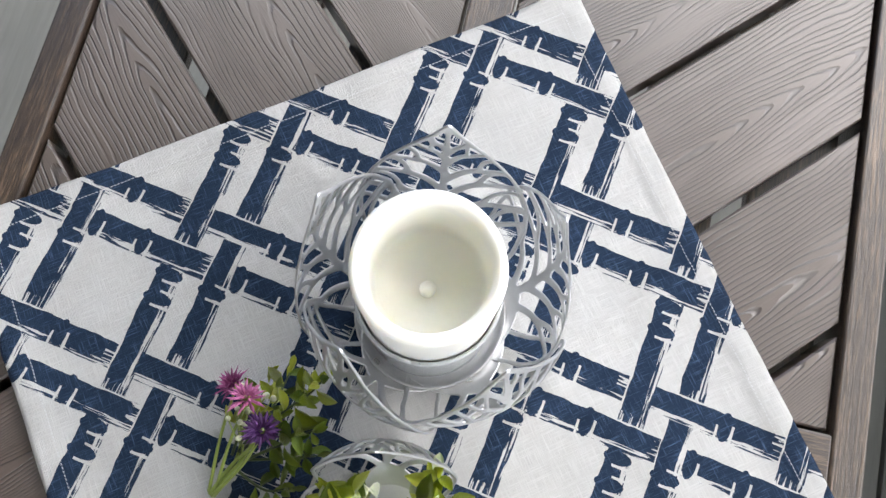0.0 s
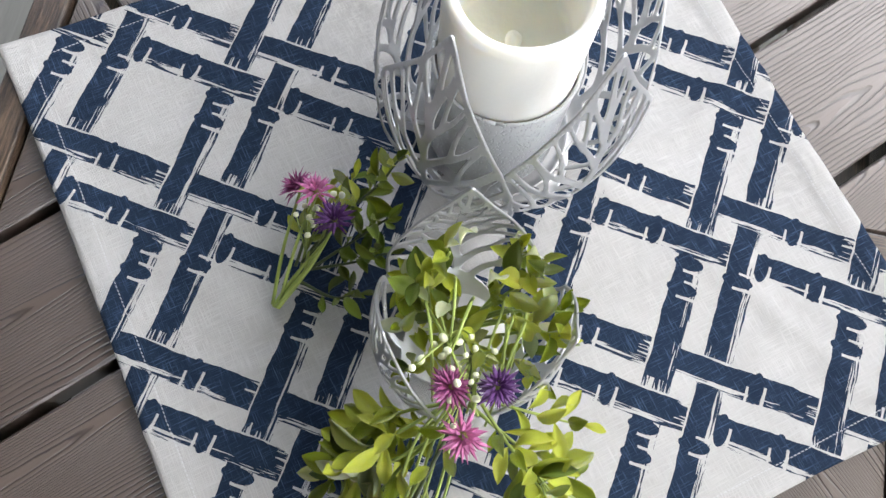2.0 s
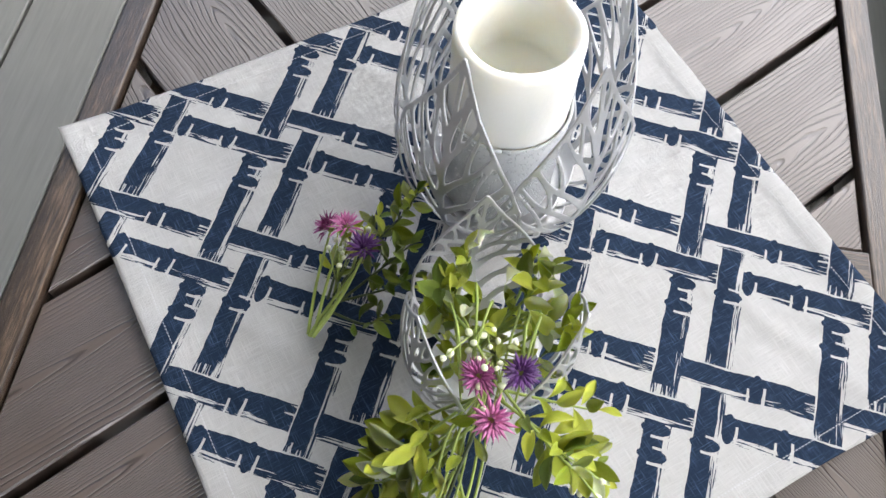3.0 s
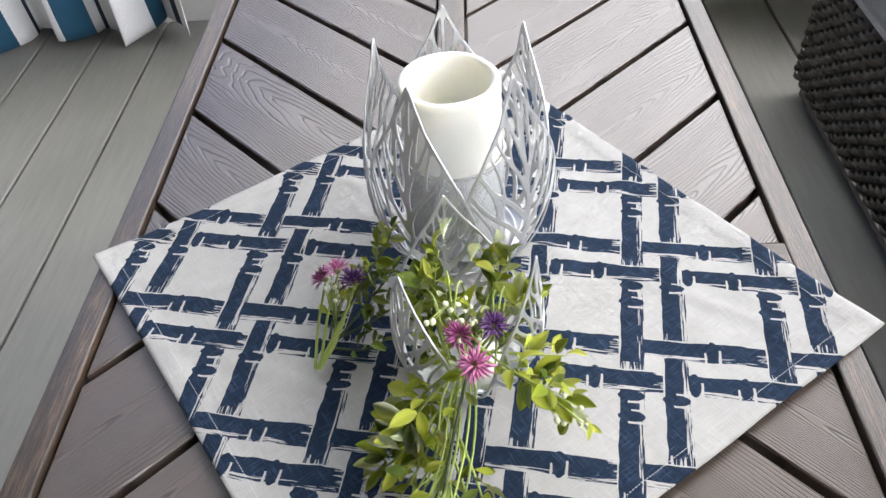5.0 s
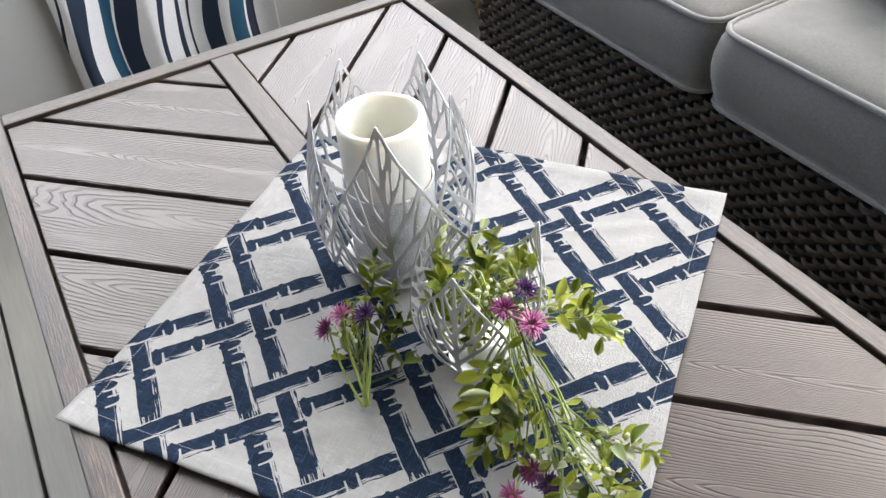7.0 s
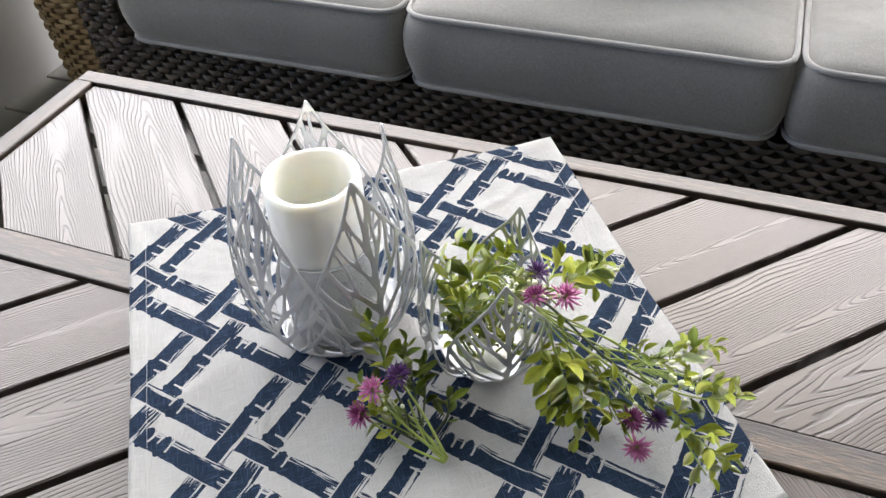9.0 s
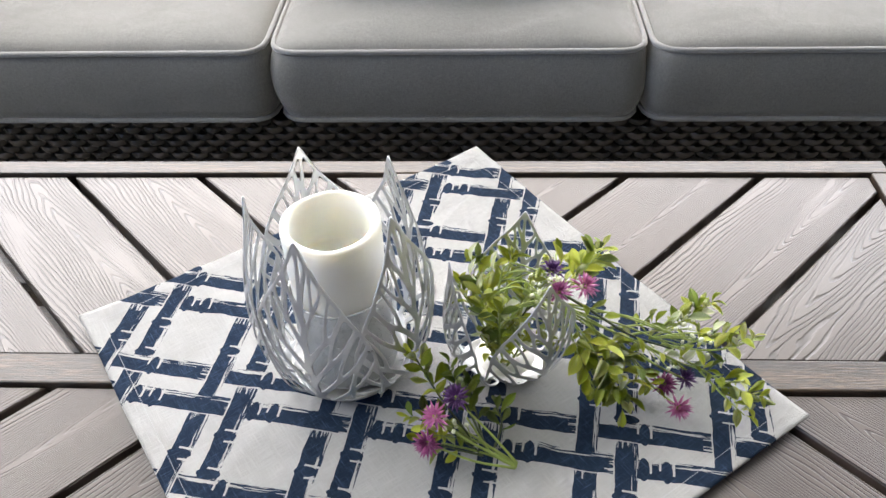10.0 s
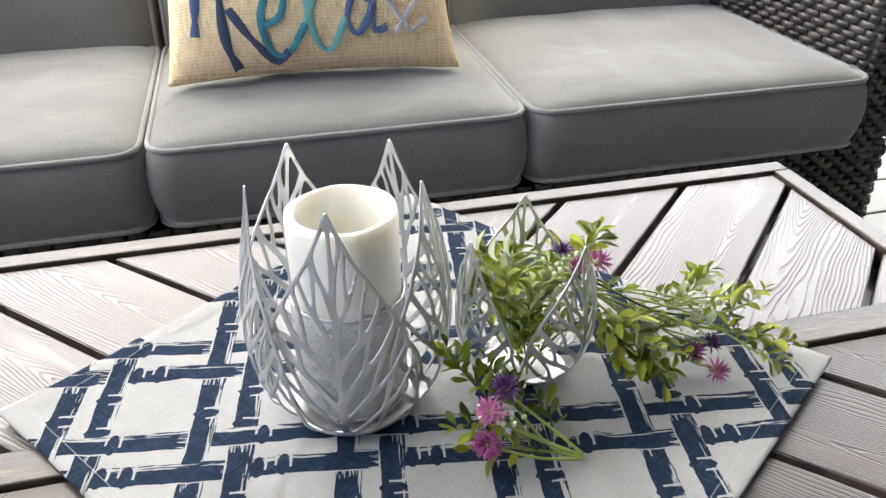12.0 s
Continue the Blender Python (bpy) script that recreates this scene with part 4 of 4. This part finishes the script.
def flower_mesh(seed, petals, length, flat):
    """A thistle-like head of narrow pointed petals with notched tips."""
    rng = random.Random(seed)
    bm = bmesh.new()
    for n in range(petals):
        a = n * 2.39996
        el = flat + (1.15 - flat) * (n / petals) + rng.uniform(-0.12, 0.12)
        d = Vector((math.cos(a) * math.cos(el), math.sin(a) * math.cos(el), math.sin(el)))
        side = d.cross(Vector((0, 0, 1))).normalized()
        up = side.cross(d)
        l = length * rng.uniform(0.8, 1.12)
        w = length * rng.uniform(0.07, 0.11)
        p0, p1, p2 = d * l * 0.12, d * l * 0.62 + up * l * 0.06, d * l + up * l * rng.uniform(-0.10, 0.12)
        va = [bm.verts.new(v) for v in (p0 - side * w * 0.5, p0 + side * w * 0.5, p1 + side * w, p1 + up * w * 0.7, p1 - side * w, p2)]
        bm.faces.new((va[0], va[1], va[2], va[3]))
        bm.faces.new((va[0], va[3], va[4]))
        bm.faces.new((va[3], va[2], va[5]))
        bm.faces.new((va[4], va[3], va[5]))
    return bm


FLOWERS = {}
for key, mat in (("pink", M_PINK), ("magenta", M_MAGENTA), ("purple", M_PURPLE)):
    FLOWERS[key] = [mesh_of("flower_head", flower_mesh(s, n, 0.0112, f), mat) for s, n, f in ((1, 46, 0.05), (2, 38, -0.25))]


def put_flower(parent, at, facing, key, size, variant, label):
    z = Vector(facing).normalized()
    ob = part("flower_head", FLOWERS[key][variant], None, parent, label)
    ob.matrix_local = Matrix.Translation(at) @ z.to_track_quat("Z", "Y").to_matrix().to_4x4() @ Matrix.Scale(size * 1.12, 4)
    cone = bmesh.new()
    bmesh.ops.create_uvsphere(cone, u_segments=8, v_segments=6, radius=0.0026)
    part("calyx", cone, M_STEM, ob, smooth=True)
    return ob


def buds(parent, centre, spread, count, seed, root):
    """A spray of small cream buds on hair-thin stalks."""
    rng = random.Random(seed)
    c = Vector(centre)
    stalks = bmesh.new()
    for n in range(count):
        p = c + Vector((rng.gauss(0, spread), rng.gauss(0, spread), abs(rng.gauss(0, spread * 0.7))))
        tube(spline([root, (Vector(root) + p) / 2 + Vector((0, 0, 0.003)), p], 5), 0.0005, 4, 0.8, stalks)
        bm = bmesh.new()
        bmesh.ops.create_uvsphere(bm, u_segments=8, v_segments=6, radius=rng.uniform(0.0012, 0.0020))
        for v in bm.verts:
            v.co.z *= 1.25
        ob = part("bud", bm, M_BUD, parent, smooth=True)
        ob.matrix_local = Matrix.Translation(p) @ pose(0, 0, 0, rng.uniform(-60, 60), rng.uniform(-60, 60))
    part("bud_stalk", stalks, M_STEM, parent, smooth=True)


Z0 = CLOTH + 0.0062

# a short cut bunch lying on the cloth
bunch = thing("flower_bunch", "short artificial bunch of purple and pink flowers on cloth", "flowers", pose(0.003, 0.0065, 0.001))
FOOT = Vector((0.071, -0.121, Z0 + 0.003))
rng = random.Random(5)
for n, (x, y, z) in enumerate(((0.029, -0.093, 0.500), (0.014, -0.107, 0.497), (0.010, -0.119, 0.484), (0.022, -0.100, 0.482), (0.036, -0.098, 0.487), (0.018, -0.112, 0.475), (0.040, -0.108, 0.474))):
    end = Vector((x, y, z))
    mid = FOOT.lerp(end, 0.5) + Vector((rng.uniform(-0.004, 0.004), rng.uniform(-0.006, 0.006), rng.uniform(-0.008, 0.002)))
    part("stem", tube(spline([FOOT + Vector((rng.uniform(-0.002, 0.002), rng.uniform(-0.002, 0.002), rng.uniform(-0.001, 0.002))), mid, end], 12), 0.00115, 6, 0.7), M_STEM, bunch, smooth=True)
put_flower(bunch, (0.029, -0.093, 0.503), (-0.3, -0.2, 1), "purple", 1.0, 0, "purple spiky flower head")
put_flower(bunch, (0.014, -0.107, 0.500), (-0.5, -0.3, 0.9), "pink", 0.95, 1, "pink spiky flower head")
put_flower(bunch, (0.009, -0.119, 0.486), (-0.4, -0.8, 0.6), "magenta", 0.95, 0, "magenta spiky flower head")
buds(bunch, (0.018, -0.110, 0.487), 0.008, 12, 4, (0.040, -0.110, 0.472))
for n, (ctrl, cnt) in enumerate((
        (((0.045, -0.110, 0.466), (0.020, -0.090, 0.492), (0.005, -0.074, 0.508), (-0.004, -0.066, 0.522)), 10),
        (((0.050, -0.108, 0.466), (0.034, -0.084, 0.488), (0.022, -0.066, 0.505)), 8),
        (((0.045, -0.112, 0.464), (0.018, -0.098, 0.474), (-0.006, -0.092, 0.478)), 8),
        (((0.050, -0.112, 0.464), (0.042, -0.082, 0.476), (0.036, -0.064, 0.486)), 7),
        (((0.048, -0.115, 0.464), (0.026, -0.112, 0.468), (0.004, -0.104, 0.468)), 6),
        (((0.055, -0.112, 0.462), (0.062, -0.090, 0.468), (0.058, -0.076, 0.470)), 5))):
    twig(bunch, ctrl, 0.0010, cnt, 0.35, 1.0, 0.0165, 70 + n, "deep" if n % 2 else "green", 0.0, M_DKSTEM)

# greenery standing in the small holder
posy = thing("greenery_pick", "artificial green leafy stems standing in the small holder", "plant", pose(0.003, 0.006, 0))
for n, (ctrl, cnt, s) in enumerate((
        (((0.062, -0.030, 0.464), (0.054, -0.036, 0.500), (0.050, -0.034, 0.535), (0.046, -0.030, 0.562)), 14, 0.021),
        (((0.066, -0.028, 0.464), (0.062, -0.042, 0.500), (0.060, -0.044, 0.530), (0.060, -0.040, 0.552)), 12, 0.020),
        (((0.062, -0.012, 0.464), (0.052, 0.000, 0.505), (0.047, 0.008, 0.530), (0.044, 0.016, 0.546)), 11, 0.021),
        (((0.068, -0.006, 0.464), (0.068, 0.010, 0.505), (0.068, 0.018, 0.528), (0.072, 0.028, 0.540)), 10, 0.020),
        (((0.072, -0.014, 0.464), (0.076, -0.016, 0.500), (0.080, -0.012, 0.530), (0.088, -0.004, 0.545)), 8, 0.019),
        (((0.068, -0.030, 0.464), (0.074, -0.040, 0.496), (0.076, -0.044, 0.516), (0.080, -0.048, 0.530)), 7, 0.018),
        (((0.058, -0.010, 0.464), (0.044, 0.000, 0.495), (0.034, 0.004, 0.515), (0.028, 0.006, 0.528)), 9, 0.020),
        (((0.062, -0.008, 0.464), (0.058, 0.012, 0.495), (0.056, 0.022, 0.515), (0.056, 0.032, 0.526)), 9, 0.020),
        (((0.072, -0.006, 0.464), (0.078, 0.008, 0.492), (0.084, 0.016, 0.510), (0.092, 0.024, 0.520)), 8, 0.019),
        (((0.064, -0.036, 0.464), (0.060, -0.044, 0.484), (0.056, -0.048, 0.505), (0.050, -0.050, 0.520)), 9, 0.019),
        (((0.070, -0.018, 0.464), (0.070, -0.022, 0.490), (0.068, -0.026, 0.515), (0.064, -0.026, 0.540)), 10, 0.019),
        (((0.076, -0.020, 0.464), (0.084, -0.028, 0.486), (0.090, -0.034, 0.500), (0.098, -0.040, 0.508)), 8, 0.018))):
    ctrl = [(x, y, 0.464 + (z - 0.464) * 0.88) for x, y, z in ctrl]
    twig(posy, ctrl, 0.0011, cnt * 0.72, 0.22, 1.0, s * 1.02, 90 + n, "green", 0.12, M_STEM, 0.75)
for n, at in enumerate(((0.046, -0.026, 0.556), (0.058, -0.010, 0.548), (0.040, 0.004, 0.545))):
    put_leaf(posy, Vector(at), Vector((0.2 * n - 0.2, 0.3, 1)), Vector((-1, 0.2, 0.4)), 0.020, random.Random(n), "pale")

# thin stems and pale buds that arch over the holder towards the flowers
rng = random.Random(31)
for n in range(11):
    a = Vector((rng.uniform(0.046, 0.066), rng.uniform(-0.046, 0.012), rng.uniform(0.500, 0.532)))
    b = Vector((rng.uniform(0.094, 0.118), rng.uniform(-0.030, 0.012), rng.uniform(0.500, 0.534)))
    top = a.lerp(b, 0.45) + Vector((0, 0, rng.uniform(0.012, 0.030)))
    part("stem", tube(spline([(0.064, -0.018, 0.466), a, top, b], 16), 0.0009, 6, 0.7), M_STEM, posy, smooth=True)
buds(posy, (0.090, -0.022, 0.536), 0.007, 8, 51, (0.078, -0.018, 0.535))

# the long spray that trails out of the holder over the cloth
spray = thing("flower_spray", "trailing artificial spray of green leaves and pink flowers", "flowers", pose(0.001, 0.007, 0.001))
HUB = ((0.070, -0.012, 0.475), (0.088, -0.010, 0.512), (0.108, -0.010, 0.524))
twig(spray, HUB + ((0.130, -0.016, 0.516), (0.165, -0.026, 0.496), (0.200, -0.032, 0.486)), 0.0015, 4, 0.55, 0.95, 0.018, 120, "green", 0.0, M_DKSTEM)
for n, (ctrl, cnt, s, pl) in enumerate((
        (((0.105, -0.008, 0.524), (0.122, 0.008, 0.524), (0.136, 0.022, 0.527), (0.146, 0.032, 0.533)), 11, 0.020, 0.05),
        (((0.112, -0.008, 0.520), (0.128, 0.022, 0.516), (0.134, 0.040, 0.504), (0.138, 0.055, 0.486)), 11, 0.019, 0.15),
        (((0.108, -0.006, 0.520), (0.110, 0.024, 0.518), (0.111, 0.045, 0.517)), 5, 0.019, 0.0),
        (((0.110, -0.014, 0.516), (0.130, -0.038, 0.503), (0.142, -0.054, 0.488), (0.152, -0.066, 0.472)), 14, 0.022, 0.0),
        (((0.112, -0.016, 0.514), (0.120, -0.038, 0.500), (0.128, -0.050, 0.484), (0.138, -0.062, 0.470)), 11, 0.021, 0.05),
        (((0.128, -0.018, 0.512), (0.148, -0.044, 0.494), (0.156, -0.060, 0.478), (0.157, -0.072, 0.464)), 10, 0.021, 0.1),
        (((0.165, -0.024, 0.494), (0.198, -0.012, 0.488), (0.220, 0.002, 0.488), (0.236, 0.010, 0.494)), 13, 0.017, 0.15),
        (((0.190, -0.028, 0.488), (0.216, -0.032, 0.486), (0.238, -0.034, 0.490), (0.256, -0.033, 0.499)), 10, 0.020, 0.05),
        (((0.195, -0.032, 0.486), (0.222, -0.052, 0.482), (0.240, -0.064, 0.480), (0.256, -0.074, 0.480)), 11, 0.019, 0.0),
        (((0.150, -0.022, 0.500), (0.180, -0.010, 0.490), (0.205, -0.004, 0.484)), 7, 0.015, 0.1),
        (((0.128, -0.020, 0.508), (0.146, -0.034, 0.494), (0.166, -0.046, 0.482), (0.180, -0.058, 0.472)), 9, 0.019, 0.05),
        (((0.118, -0.016, 0.510), (0.128, -0.030, 0.492), (0.140, -0.044, 0.474)), 8, 0.019, 0.0),
        (((0.170, -0.028, 0.492), (0.196, -0.040, 0.484), (0.222, -0.048, 0.480)), 7, 0.016, 0.25),
        (((0.205, -0.030, 0.487), (0.226, -0.020, 0.486), (0.244, -0.018, 0.488)), 7, 0.017, 0.2),
        (((0.212, -0.044, 0.484), (0.232, -0.066, 0.474), (0.246, -0.080, 0.468)), 7, 0.017, 0.1))):
    twig(spray, ctrl, 0.0010, cnt, 0.30, 1.0, s, 130 + n, "green", pl)
for n, (y, z) in enumerate(((-0.016, 0.506), (-0.022, 0.500), (-0.030, 0.496), (-0.012, 0.500), (-0.036, 0.488), (-0.026, 0.490))):
    part("stem", tube(spline([(0.106, -0.012, 0.518), (0.130, y * 0.8, 0.510), (0.165, y, z), (0.205, y * 1.3 - 0.006, z - 0.012)], 12), 0.0009, 6, 0.7), M_STEM, spray, smooth=True)
for at, face, key, size, v, lab in (
        ((0.127, -0.009, 0.532), (0.5, -0.3, 0.9), "pink", 1.05, 1, "bright pink spiky flower head"),
        ((0.107, -0.018, 0.534), (0.2, -0.2, 1), "magenta", 0.95, 0, "magenta spiky flower head"),
        ((0.103, 0.002, 0.537), (0.2, 0.2, 1), "purple", 0.95, 0, "purple spiky flower head"),
        ((0.190, -0.053, 0.470), (0.3, -0.5, 0.6), "magenta", 0.95, 1, "dark magenta spiky flower head"),
        ((0.206, -0.050, 0.472), (0.3, -0.2, 0.6), "purple", 0.85, 0, "purple spiky flower head"),
        ((0.198, -0.073, 0.468), (0.3, -0.8, 0.4), "pink", 0.95, 1, "pink spiky flower head")):
    put_flower(spray, at, face, key, size, v, lab)
    part("stem", tube(spline([(0.150, -0.024, 0.500) if at[0] > 0.15 else (0.090, -0.012, 0.512), ((at[0] * 0.6 + 0.4 * (0.15 if at[0] > 0.15 else 0.09)), at[1] * 0.7, at[2] + 0.002), at], 8), 0.0009, 6, 0.8), M_STEM, spray, smooth=True)
buds(spray, (0.098, -0.014, 0.533), 0.008, 14, 11, (0.088, -0.010, 0.514))
buds(spray, (0.205, -0.030, 0.490), 0.011, 16, 12, (0.180, -0.026, 0.492))
buds(spray, (0.185, -0.040, 0.480), 0.008, 8, 13, (0.170, -0.028, 0.492))
buds(spray, (0.150, 0.046, 0.508), 0.007, 9, 14, (0.134, 0.026, 0.514))
buds(spray, (0.212, 0.000, 0.488), 0.008, 8, 15, (0.190, -0.014, 0.488))

# ---- deck boards ----
BOARD = 0.1405
for n in range(-13, 23):
    y = -0.733 + n * BOARD
    ob = part("board", slab([(-2.25, 0), (2.25, 0), (2.25, BOARD - 0.0055), (-2.25, BOARD - 0.0055)], -0.032, 0.0, 0.002), M_DECK, floor)
    ob.matrix_local = pose(WEST + 2.252, y + 0.00275, 0)
